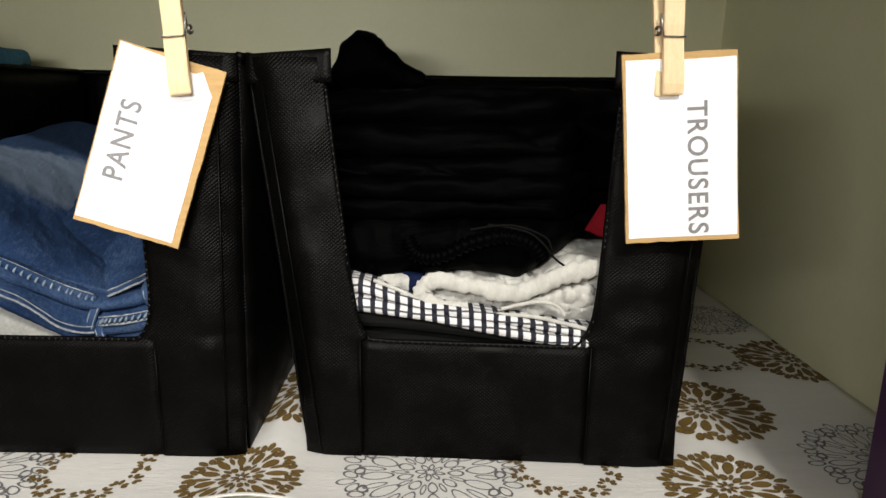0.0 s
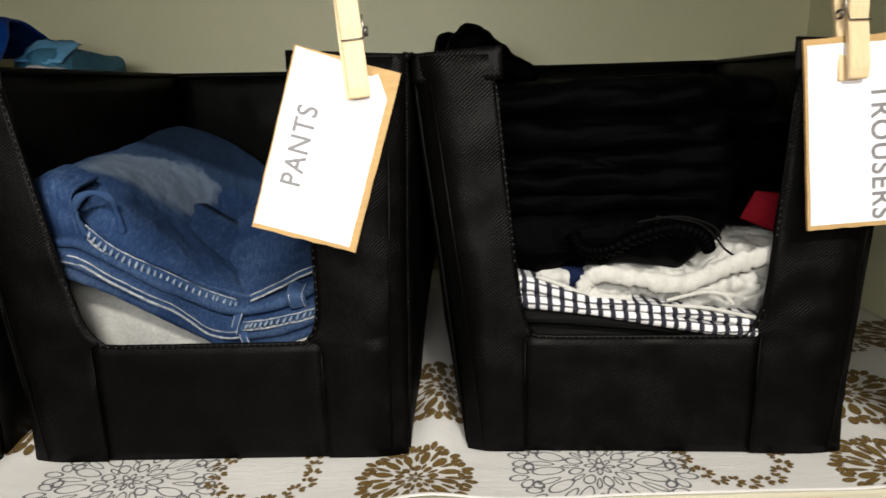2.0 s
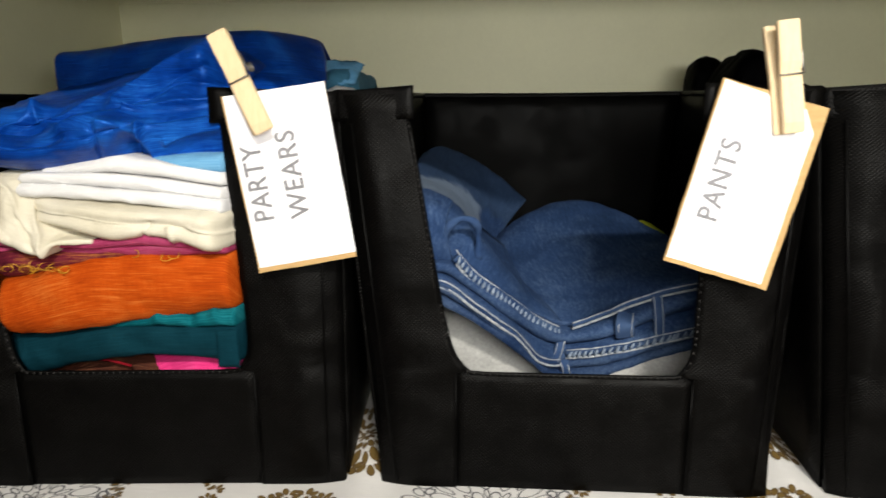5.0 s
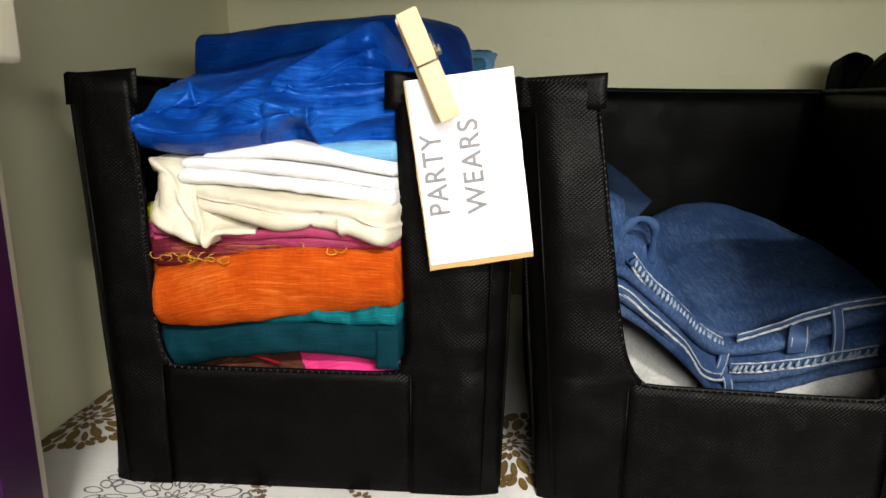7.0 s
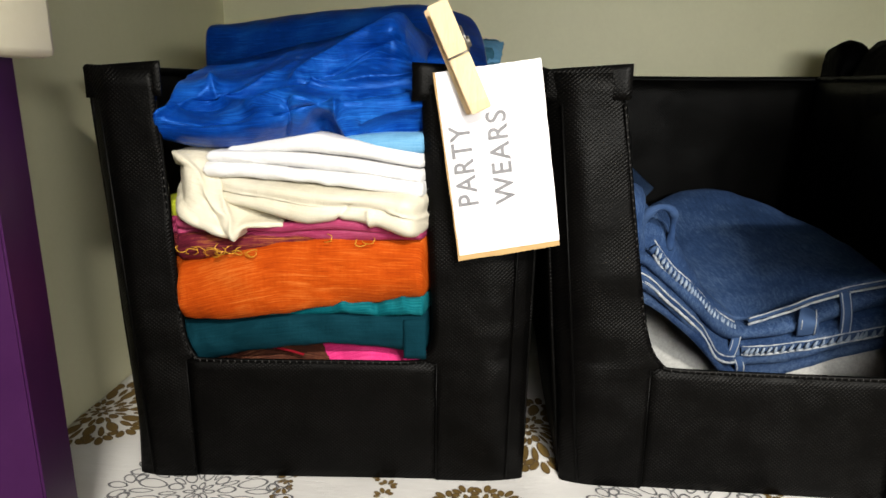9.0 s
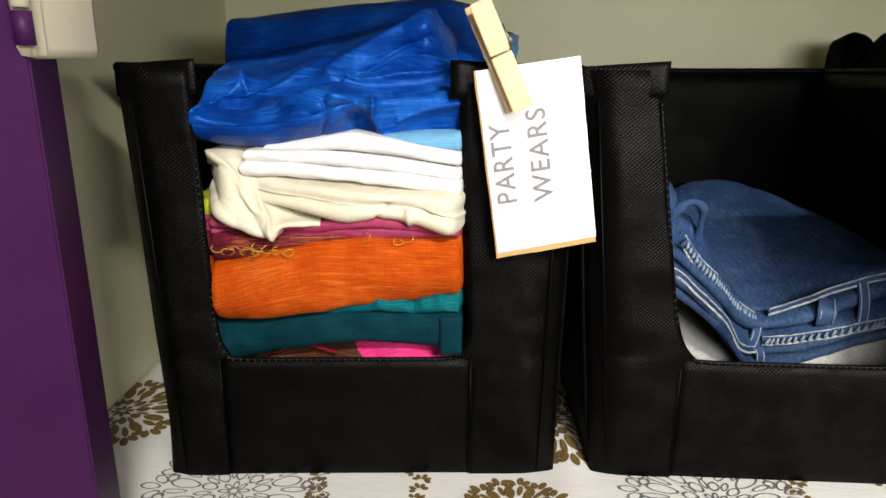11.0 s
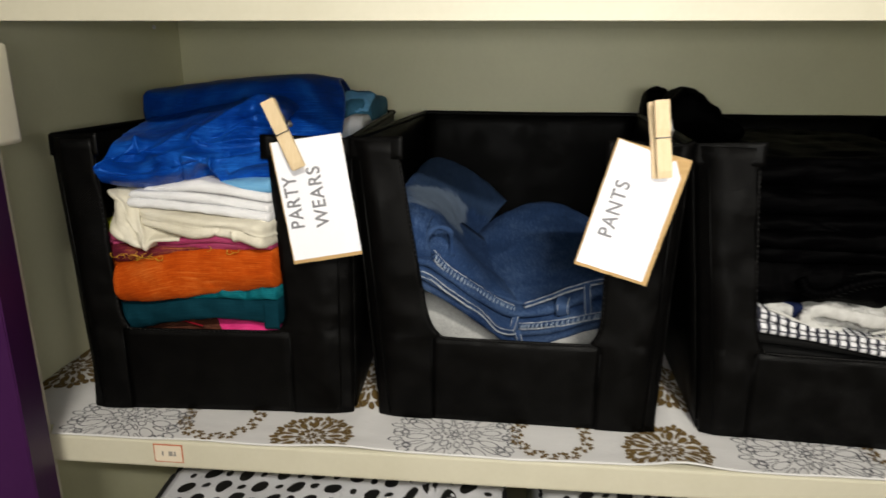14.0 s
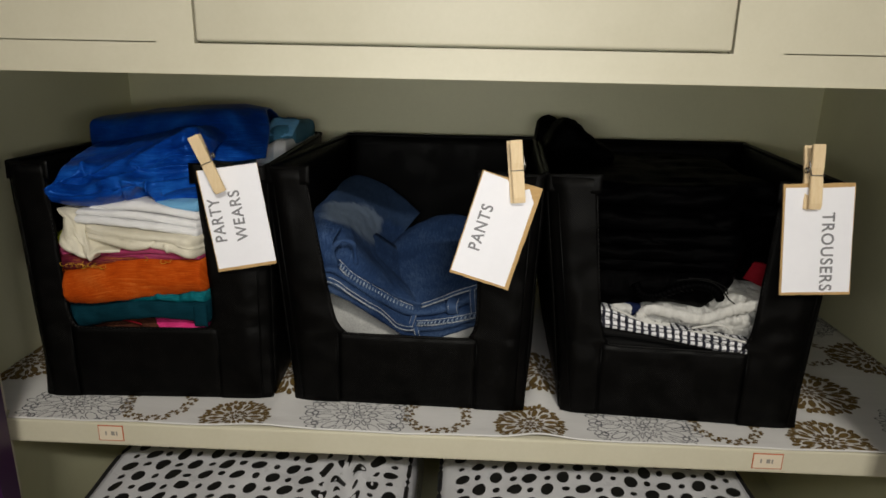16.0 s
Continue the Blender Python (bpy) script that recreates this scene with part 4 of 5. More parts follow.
def peg(top, bottom, label, coil_side):
    """A sprung wooden clothes peg gripping card and post."""
    top, bottom = Vector(top), Vector(bottom)
    d = (bottom - top).normalized()
    length = (bottom - top).length
    side = d.cross(Vector((0, 1, 0))).normalized()
    out = side.cross(d).normalized()
    if out.y > 0:
        out, side = -out, -side
    flip = coil_side if side.x > 0 else -coil_side
    p = thing("clothes_peg", (top + bottom) / 2, label, "clothes peg", "wooden pegs on the bins")
    wide = 0.0068

    def leg(front):
        bm = bmesh.new()
        shift = Vector((0, 0, 0)) if front else Vector((-0.0035, 0, 0))
        ring_rows = []
        for s in np.linspace(0, 1, 12):
            gap = 0.0012 + (0.0030 * max(0.0, 0.55 - s) / 0.55)
            thick = 0.0048 if s < 0.9 else 0.0048 - 0.02 * (s - 0.9)
            notch = 0.0010 if 0.44 < s < 0.52 else 0.0
            a, b = gap, gap + thick - notch
            if not front:
                a, b = -a, -b
            c0 = top + d * length * s + shift
            ring_rows.append([bm.verts.new(c0 + side * sx * wide + out * o) for sx, o in ((-1, a), (1, a), (1, b), (-1, b))])
        for r, q in zip(ring_rows, ring_rows[1:]):
            for k in range(4):
                bm.faces.new((r[k], r[(k + 1) % 4], q[(k + 1) % 4], q[k]))
        bm.faces.new(ring_rows[0])
        bm.faces.new(ring_rows[-1])
        bmesh.ops.recalc_face_normals(bm, faces=bm.faces)
        bmesh.ops.bevel(bm, geom=[e for e in bm.edges if e.calc_face_angle(0) > 0.6], offset=0.0006, segments=2, affect="EDGES")
        return bm

    part("front_leg", leg(True), WOOD, p, smooth=False)
    part("back_leg", leg(False), WOOD, p, smooth=False)
    mid = top + d * length * 0.48
    across = [mid + side * s * (wide + 0.0006) + out * 0.0072 for s in (-1, -0.5, 0, 0.5, 1)]
    spring = tube(across, 0.0006)
    coil = []
    for k in range(40):
        a = k * 0.6
        coil.append(mid - d * 0.006 + side * flip * (wide + 0.0012 + 0.00005 * k) + out * 0.003 * math.cos(a) + d * 0.003 * math.sin(a))
    tube(coil, 0.0005, spring, 5)
    tube([across[0 if flip < 0 else -1], mid + side * flip * (wide + 0.0012) - d * 0.016 + out * 0.004, mid + side * flip * (wide + 0.001) - d * 0.006], 0.0006, spring, 5)
    part("spring", spring, WIRE, p, "dark wire spring")
    return p


PEG = "pale wooden sprung peg, "
peg((0.176, 0.006, 1.355), (0.176, -0.012, 1.285), PEG + "upright on the trousers card", -1)
peg((-0.159, 0.011, 1.351), (-0.152, -0.003, 1.281), PEG + "upright on the pants card", 1)
peg((-0.529, 0.004, 1.348), (-0.500, -0.003, 1.284), PEG + "slanting on the party wears card", 1)

# ---- bin of bright clothes ----
A, Z = -0.758, -0.478
G1 = "bright clothes folded in a stack"
B = 0.40
bp = garment("printed_garment", [(A, 0.034, 1.006, 1.087, B, 1.09), (-0.692, 0.032, 1.006, 1.095, B, 1.10), (-0.668, 0.032, 1.006, 1.104, B, 1.10), (-0.637, 0.032, 1.006, 1.106, B, 1.10), (-0.60, 0.034, 1.006, 1.10, B, 1.10)], BROWN, "brown printed garment with red edge, folded at the bottom", "folded garment", G1, seed=3.0)
part("red_edging", tube(spline([(-0.700, 0.029, 1.0975), (-0.672, 0.028, 1.1045), (-0.650, 0.028, 1.1035), (-0.632, 0.029, 1.0985)], 8), 0.0011, None, 6), RED, bp, "red edging")
garment("pink_garment", [(-0.632, 0.034, 1.006, 1.100, B, 1.10), (-0.607, 0.034, 1.006, 1.112, B, 1.11), (-0.582, 0.026, 1.006, 1.113, B, 1.11), (-0.552, 0.026, 1.006, 1.107, B, 1.10), (Z, 0.036, 1.006, 1.100, B, 1.10)], PINK, "hot pink cotton garment folded at the stack's foot", "folded garment", G1, seed=5.0, wave=0.003, creased=(0.001, 30, 1.0))
dt = garment("petrol_garment", [(A, 0.026, 1.088, 1.124, B, 1.13), (-0.718, 0.022, 1.090, 1.127, B, 1.13), (-0.668, 0.014, 1.105, 1.130, B, 1.135), (-0.607, 0.012, 1.114, 1.137, B, 1.14), (-0.575, 0.012, 1.113, 1.138, B, 1.14), (-0.552, 0.012, 1.108, 1.138, B, 1.14), (Z, 0.016, 1.102, 1.139, B, 1.14)], DARK_TEAL, "dark petrol blue cotton garment, folded", "folded garment", G1, seed=7.0, round_front=0.7, wave=0.003, creased=(0.002, 18, 3.0), nu=110)
part("placket", panel([(-0.553, 0.0098, 1.107), (-0.537, 0.0120, 1.106), (-0.537, 0.0115, 1.137), (-0.553, 0.0095, 1.136)], 0.0022, 8, 8, 0.001, 0.001, 2.0, 40), DARK_TEAL, dt, "stitched band of the same cloth")
garment("green_garment", [(A, 0.030, 1.126, 1.131, B, 1.135), (-0.70, 0.022, 1.127, 1.133, B, 1.137), (-0.64, 0.020, 1.133, 1.139, B, 1.14), (-0.61, 0.024, 1.136, 1.140, B, 1.14)], GREEN, "bottle green cotton garment, thinly folded", "folded garment", G1, seed=9.0, wave=0.0008)
garment("teal_garment", [(-0.66, 0.018, 1.133, 1.138, B, 1.14), (-0.602, 0.012, 1.137, 1.146, B, 1.15), (-0.564, 0.010, 1.137, 1.150, B, 1.155), (Z, 0.012, 1.138, 1.158, B, 1.16)], TEAL, "bright teal cotton garment, folded", "folded garment", G1, seed=11.0, nu=130, wave=0.002, ridges=((-0.598, 0.55, -0.598, 1.0, 0.05, 0.004), (-0.572, 0.55, -0.572, 1.0, 0.04, -0.004), (-0.556, 0.55, -0.55, 1.0, 0.04, 0.003)))
og = garment("orange_garment", [(A, 0.020, 1.130, 1.168, B, 1.18), (-0.717, 0.006, 1.131, 1.174, B, 1.18), (-0.683, 0.000, 1.132, 1.181, B, 1.185), (-0.64, 0.000, 1.138, 1.191, B, 1.2), (-0.60, 0.004, 1.145, 1.193, B, 1.2), (Z, 0.010, 1.158, 1.196, B, 1.2)], ORANGE, "orange slub silk garment, thickly folded", "folded garment", G1, seed=13.0, round_front=0.6, wave=0.003, creased=(0.0016, 18, 1.0), nu=110)
part("upper_fold", fold([(-0.645, 0.014, 1.188, 1.192, B, 1.2), (-0.60, 0.010, 1.191, 1.1965, B, 1.2), (Z, 0.030, 1.194, 1.199, B, 1.2)], wave=0.0008, seed=14.0, gate=GATES[G1]), ORANGE, og)
garment("maroon_garment", [(A, 0.022, 1.172, 1.194, B, 1.2), (-0.70, 0.006, 1.176, 1.196, B, 1.2), (-0.66, 0.007, 1.184, 1.198, B, 1.2), (-0.62, 0.010, 1.191, 1.200, B, 1.2), (-0.60, 0.014, 1.193, 1.199, B, 1.2)], MAROON, "maroon brocade garment with gold threads, folded", "folded garment", G1, seed=15.0, wave=0.003)
mg = garment("magenta_garment", [(A, 0.022, 1.192, 1.201, B, 1.21), (-0.698, 0.012, 1.192, 1.202, B, 1.21), (-0.66, 0.010, 1.194, 1.202, B, 1.21), (-0.616, 0.008, 1.193, 1.208, B, 1.21), (-0.591, 0.008, 1.194, 1.209, B, 1.21), (-0.541, 0.008, 1.196, 1.204, B, 1.21), (Z, 0.014, 1.197, 1.205, B, 1.21)], MAGENTA, "magenta silk garment with gold edging, folded", "folded garment", G1, seed=17.0, wave=0.003, nu=130, creased=(0.0012, 30, 1.0, (0.6, 1, 3)))
part("upper_fold", fold([(-0.735, 0.016, 1.200, 1.206, B, 1.21), (-0.69, 0.006, 1.199, 1.2055, B, 1.21), (-0.64, 0.004, 1.199, 1.206, B, 1.21), (-0.60, 0.003, 1.203, 1.211, B, 1.213), (-0.56, 0.004, 1.2, 1.208, B, 1.21), (-0.53, 0.008, 1.198, 1.206, B, 1.21)], wave=0.002, seed=18.0, gate=GATES[G1], taper=0.004), MAGENTA, mg, "thin upper layer of magenta silk")
GOLD_THREAD = plain("gold_thread", (0.45, 0.20, 0.01), (0.62, 0.34, 0.03), 0.4, 200, metal=0.4)
for k in range(18):
    x = random.uniform(-0.706, -0.650) if k < 15 else random.uniform(-0.605, -0.57)
    z = (1.187 if k < 15 else 1.195) + random.uniform(-0.003, 0.003)
    pts = [(x + 0.005 * math.cos(a + k) * (1 - a / 9) + random.uniform(-0.0008, 0.0008), (0.001 if k < 15 else 0.003) - 0.002 * math.sin(a), z + 0.0035 * math.sin(a + k) * (1 - a / 9)) for a in np.linspace(0, 3.4, 10)]
    part("gold_thread", tube(pts, 0.00034, None, 5), GOLD_THREAD, mg, "loose gold thread")
garment("lime_garment", [(-0.745, 0.034, 1.201, 1.216, B, 1.22), (-0.718, 0.020, 1.203, 1.217, B, 1.22), (-0.700, 0.020, 1.202, 1.210, B, 1.22), (-0.688, 0.04, 1.202, 1.206, B, 1.22)], LIME, "lime green garment, a corner showing", "folded garment", G1, seed=19.0)
IVORY_AT = [
    [(-0.718, 0.040, 1.219), (-0.705, 0.010, 1.209), (-0.686, 0.004, 1.202), (-0.667, 0.000, 1.198), (-0.658, 0.004, 1.205), (-0.635, 0.012, 1.205)],
    [(-0.718, 0.040, 1.232), (-0.703, 0.008, 1.225), (-0.686, 0.002, 1.216), (-0.668, 0.000, 1.210), (-0.659, 0.008, 1.210), (-0.636, 0.016, 1.208)],
    [(-0.718, 0.040, 1.242), (-0.703, 0.012, 1.242), (-0.690, 0.012, 1.235), (-0.678, 0.016, 1.223), (-0.663, 0.020, 1.218), (-0.639, 0.024, 1.211)],
    [(-0.718, 0.040, 1.245), (-0.711, 0.034, 1.252), (-0.692, 0.040, 1.253), (-0.682, 0.050, 1.240), (-0.673, 0.050, 1.223), (-0.648, 0.050, 1.214)],
]
CREAM_AT = [
    [(-0.692, 0.028, 1.220), (-0.669, 0.016, 1.219), (-0.644, 0.012, 1.214), (-0.621, 0.012, 1.208), (-0.594, 0.014, 1.210), (-0.570, 0.012, 1.206), (-0.545, 0.014, 1.199), (-0.534, 0.046, 1.204)],
    [(-0.693, 0.026, 1.228), (-0.664, 0.006, 1.227), (-0.639, 0.000, 1.225), (-0.617, 0.000, 1.221), (-0.590, 0.000, 1.220), (-0.565, 0.000, 1.218), (-0.545, 0.002, 1.213), (-0.534, 0.046, 1.215)],
    [(-0.686, 0.030, 1.240), (-0.662, 0.018, 1.235), (-0.634, 0.012, 1.233), (-0.616, 0.012, 1.231), (-0.593, 0.012, 1.229), (-0.566, 0.012, 1.228), (-0.545, 0.014, 1.226), (-0.534, 0.046, 1.225)],
]


def laid(rows, back):
    """The guiding rows of a fold, with both its layers carried on to the back."""
    rows = [[Vector(p) for p in r] for r in rows]
    deep = Vector((0, back, 0.004))
    return [[p + deep for p in rows[0]]] + rows + [[p + deep for p in rows[-1]]]


tagged(link("ivory_garment", crumple(drape(laid(IVORY_AT, 0.12), 0.003, 22, 14, 0.0014, 30.0, 3.0, ((0.15, 0.75, 0.55, 0.35, 0.03, 0.005), (0.45, 0.70, 0.62, 0.25, 0.03, 0.006), (0.40, 0.45, 0.60, 0.20, 0.02, -0.005), (0.02, 0.40, 0.35, 0.30, 0.03, -0.003))), 0.0007, 40, 1.0), IVORY, None, Vector((-0.69, 0.08, 1.20))), "ivory satin garment, softly folded to a point", "folded garment", G1)
cream = tagged(link("cream_garment", crumple(drape(laid(CREAM_AT, 0.12), 0.003, 18, 14, 0.0010, 30.0, 6.0, ((0.58, 0.55, 0.55, 0.25, 0.012, -0.004), (0.66, 0.45, 0.70, 0.25, 0.012, 0.004), (0.05, 0.55, 0.45, 0.50, 0.04, 0.003), (0.75, 0.55, 1.0, 0.40, 0.03, 0.003))), 0.0005, 40, 2.0), IVORY, None, Vector((-0.60, 0.08, 1.20))), "cream satin garment, folded over the one below", "folded garment", G1)
part("hem", tube(spline([Vector(p) + Vector((0, -0.001, 0)) for p in CREAM_AT[0][:-1]], 8), 0.0010, None, 6), IVORY, cream, "narrow stitched hem")
wg = garment("white_garment", [(-0.690, 0.008, 1.237, 1.247, B, 1.25), (-0.655, 0.004, 1.238, 1.246, B, 1.25), (-0.613, 0.004, 1.234, 1.243, B, 1.25), (-0.583, 0.004, 1.231, 1.240, B, 1.25), (-0.537, 0.006, 1.226, 1.234, B, 1.25), (Z, 0.012, 1.226, 1.234, B, 1.25)], WHITE, "white cotton garment, neatly folded in thin layers", "folded garment", G1, seed=25.0, wave=0.0015, nu=130, taper=0.003, creased=(0.0012, 34, 1.0, (1, 1, 2.5)))
part("middle_fold", fold([(-0.688, 0.009, 1.2470, 1.2545, B, 1.255), (-0.655, 0.007, 1.2465, 1.255, B, 1.257), (-0.613, 0.007, 1.2435, 1.253, B, 1.257), (-0.583, 0.007, 1.2405, 1.250, B, 1.257), (-0.537, 0.009, 1.2345, 1.243, B, 1.255), (Z, 0.026, 1.2345, 1.243, B, 1.255)], wave=0.0018, seed=26.0, taper=0.003, gate=GATES[G1], nu=120, pleats=((-0.675, 0.80, -0.640, 0.95, 0.03, 0.002), (-0.60, 0.78, -0.555, 0.95, 0.03, 0.002))), WHITE, wg)
part("upper_fold", fold([(-0.676, 0.018, 1.2535, 1.257, B, 1.262), (-0.645, 0.011, 1.2555, 1.262, B, 1.266), (-0.613, 0.009, 1.2535, 1.267, B, 1.269), (-0.583, 0.010, 1.2505, 1.262, B, 1.268), (-0.537, 0.012, 1.2435, 1.253, B, 1.262), (Z, 0.028, 1.2435, 1.253, B, 1.262)], wave=0.0022, seed=27.0, taper=0.003, gate=GATES[G1]), WHITE, wg)
garment("sky_blue_garment", [(-0.60, 0.022, 1.256, 1.264, B, 1.27), (-0.57, 0.014, 1.254, 1.267, B, 1.275), (Z, 0.014, 1.252, 1.269, B, 1.275)], SKY, "sky blue cotton garment, folded", "folded garment", G1, seed=27.0)
SILK_FRONT = [
    [(-0.727, 0.026, 1.264), (-0.685, 0.034, 1.254), (-0.638, 0.042, 1.258), (-0.614, 0.054, 1.266), (-0.603, 0.056, 1.251), (-0.576, 0.050, 1.257), (-0.530, 0.046, 1.264)],
    [(-0.723, 0.012, 1.271), (-0.676, 0.010, 1.269), (-0.629, 0.014, 1.275), (-0.611, 0.040, 1.277), (-0.591, 0.032, 1.269), (-0.567, 0.032, 1.274), (-0.530, 0.032, 1.278)],
    [(-0.721, 0.015, 1.278), (-0.690, 0.030, 1.276), (-0.631, 0.014, 1.286), (-0.606, 0.018, 1.287), (-0.589, 0.022, 1.288), (-0.566, 0.024, 1.289), (-0.530, 0.030, 1.290)],
]
SILK_SLOPE = [
    [(-0.720, 0.030, 1.286), (-0.695, 0.055, 1.283), (-0.640, 0.046, 1.290), (-0.610, 0.044, 1.294), (-0.586, 0.046, 1.295), (-0.565, 0.048, 1.296), (-0.532, 0.050, 1.297)],
    [(-0.722, 0.050, 1.296), (-0.690, 0.066, 1.297), (-0.640, 0.066, 1.304), (-0.608, 0.058, 1.314), (-0.582, 0.056, 1.321), (-0.561, 0.056, 1.315), (-0.540, 0.080, 1.309)],
    [(-0.729, 0.090, 1.303), (-0.695, 0.118, 1.311), (-0.640, 0.100, 1.320), (-0.607, 0.080, 1.329), (-0.581, 0.068, 1.335), (-0.562, 0.062, 1.340), (-0.546, 0.100, 1.318)],
    [(-0.734, 0.165, 1.316), (-0.695, 0.165, 1.324), (-0.640, 0.158, 1.334), (-0.607, 0.150, 1.340), (-0.581, 0.145, 1.342), (-0.562, 0.140, 1.342), (-0.540, 0.150, 1.334)],
]
bs = tagged(link("blue_silk_garment", crumple(drape([[Vector(p) + Vector((0, 0.07, 0.006)) for p in SILK_FRONT[0]]] + SILK_FRONT + SILK_SLOPE, 0.003, 30, 20, 0.0026, 26.0, 4.0, (
    (0.0, 0.38, 0.12, 0.70, 0.035, 0.007), (0.12, 0.70, 0.27, 0.40, 0.030, 0.008), (0.27, 0.40, 0.05, 0.31, 0.030, -0.007), (0.05, 0.52, 0.20, 0.50, 0.030, -0.006), (0.20, 0.60, 0.33, 0.78, 0.030, 0.006),
    (0.27, 0.42, 0.45, 0.58, 0.028, 0.009), (0.45, 0.58, 1.0, 0.67, 0.030, 0.008), (0.30, 0.36, 0.66, 0.50, 0.025, -0.008), (0.66, 0.50, 1.0, 0.55, 0.025, -0.007), (0.50, 0.66, 1.0, 0.76, 0.025, -0.006),
    (0.333, 0.43, 0.333, 0.12, 0.014, -0.007), (0.36, 0.42, 0.55, 0.42, 0.030, 0.007), (0.55, 0.42, 0.68, 0.27, 0.030, 0.009), (0.68, 0.27, 0.64, 0.12, 0.030, 0.010), (0.72, 0.34, 1.0, 0.40, 0.025, 0.006),
    (0.36, 0.68, 0.83, 0.90, 0.035, 0.009), (0.40, 0.64, 0.86, 0.80, 0.025, -0.006))), 0.0009, 48, 2.0, (0.6, 1, 1)), BLUE_SILK, None, Vector((-0.64, 0.06, 1.255))), "royal blue silk garment, loosely folded on top of the stack", "folded garment", G1)
part("upper_fold", crumple(drape([
    [(-0.750, 0.175, 1.304), (-0.707, 0.160, 1.304), (-0.659, 0.150, 1.304), (-0.608, 0.135, 1.308), (-0.540, 0.108, 1.302), (-0.496, 0.160, 1.300)],
    [(-0.745, 0.165, 1.328), (-0.705, 0.155, 1.327), (-0.661, 0.150, 1.332), (-0.612, 0.145, 1.338), (-0.552, 0.140, 1.341), (-0.502, 0.205, 1.336)],
    [(-0.741, 0.170, 1.346), (-0.707, 0.170, 1.349), (-0.666, 0.170, 1.354), (-0.618, 0.170, 1.359), (-0.559, 0.175, 1.364), (-0.516, 0.240, 1.358)],
    [(-0.738, 0.260, 1.345), (-0.707, 0.265, 1.348), (-0.666, 0.270, 1.353), (-0.618, 0.275, 1.358), (-0.559, 0.280, 1.362), (-0.520, 0.300, 1.350)],
    [(-0.738, 0.350, 1.318), (-0.707, 0.355, 1.320), (-0.666, 0.360, 1.324), (-0.618, 0.365, 1.328), (-0.559, 0.370, 1.328), (-0.522, 0.360, 1.320)],
], 0.003, 16, 12, 0.0022, 20.0, 8.0), 0.0006, 50, 4.0, (0.5, 1, 1)), BLUE_SILK, bs, "flat upper fold of blue silk")
sb = garment("steel_blue_garment", [(-0.535, 0.26, 1.296, 1.325, 0.41, 1.325), (-0.51, 0.25, 1.296, 1.334, 0.41, 1.33), (-0.492, 0.26, 1.296, 1.335, 0.41, 1.33), (-0.484, 0.28, 1.296, 1.33, 0.41, 1.325)], STEEL_BLUE, "steel blue cotton garment at the back of the stack", "folded garment", G1, seed=33.0, taper=0.004)
part("frilled_edge", crumple(panel([(-0.524, 0.246, 1.318), (-0.484, 0.262, 1.316), (-0.480, 0.300, 1.338), (-0.520, 0.290, 1.342)], 0.003, 16, 10, 0.004, 0.002, 6.0, 60), 0.004, 60, 2.0), SKY, sb, "sky blue frilled edge")
garment("white_back_garment", [(-0.53, 0.22, 1.272, 1.300, 0.41, 1.30), (-0.50, 0.21, 1.272, 1.316, 0.41, 1.31), (-0.484, 0.22, 1.272, 1.314, 0.41, 1.31)], WHITE, "white cotton garment at the back of the stack", "folded garment", G1, seed=35.0, taper=0.004)

# ---- bin of jeans ----
G2 = "jeans and jersey folded in a pile"
gj = garment("grey_garment", [(-0.425, 0.088, 1.006, 1.165, B, 1.15), (-0.401, 0.090, 1.006, 1.152, B, 1.14), (-0.376, 0.096, 1.006, 1.137, B, 1.12), (-0.334, 0.104, 1.006, 1.109, B, 1.10), (-0.295, 0.114, 1.006, 1.076, B, 1.08), (-0.281, 0.118, 1.006, 1.066, B, 1.08), (-0.247, 0.114, 1.006, 1.076, B, 1.08), (-0.197, 0.108, 1.006, 1.096, B, 1.09), (-0.140, 0.108, 1.006, 1.106, B, 1.10)], GREY_JERSEY, "pale grey marled jersey garment under the jeans", "folded garment", G2, seed=41.0, wave=0.004, creased=(0.003, 16, 1.0), nu=110, gate=None)
part("side_fold", crumple(fold([(-0.262, 0.118, 1.050, 1.066, 0.30, 1.08), (-0.240, 0.100, 1.046, 1.074, 0.30, 1.08), (-0.215, 0.096, 1.046, 1.084, 0.30, 1.085), (-0.160, 0.098, 1.050, 1.094, 0.30, 1.09)], wave=0.002, seed=42.0, nu=60), 0.002, 30, 2.0), GREY_JERSEY, gj, "bunched fold of grey jersey")
# lines of the jeans' folded edges: the upper waistband, and the hem below it
EDGE_A = [(-0.403, 0.050, 1.180), (-0.381, 0.055, 1.180), (-0.367, 0.063, 1.170), (-0.339, 0.076, 1.146), (-0.309, 0.104, 1.118), (-0.278, 0.122, 1.100), (-0.238, 0.120, 1.110), (-0.198, 0.118, 1.130), (-0.160, 0.118, 1.143)]
EDGE_B = [(-0.411, 0.050, 1.174), (-0.386, 0.053, 1.166), (-0.365, 0.060, 1.149), (-0.335, 0.076, 1.119), (-0.303, 0.106, 1.083), (-0.280, 0.121, 1.075), (-0.239, 0.117, 1.082), (-0.196, 0.113, 1.098), (-0.160, 0.113, 1.109)]
EDGE_C = [(-0.411, 0.052, 1.163), (-0.389, 0.055, 1.151), (-0.365, 0.062, 1.136), (-0.329, 0.081, 1.106), (-0.295, 0.111, 1.067), (-0.281, 0.120, 1.058), (-0.247, 0.118, 1.063), (-0.197, 0.113, 1.084), (-0.160, 0.113, 1.095)]
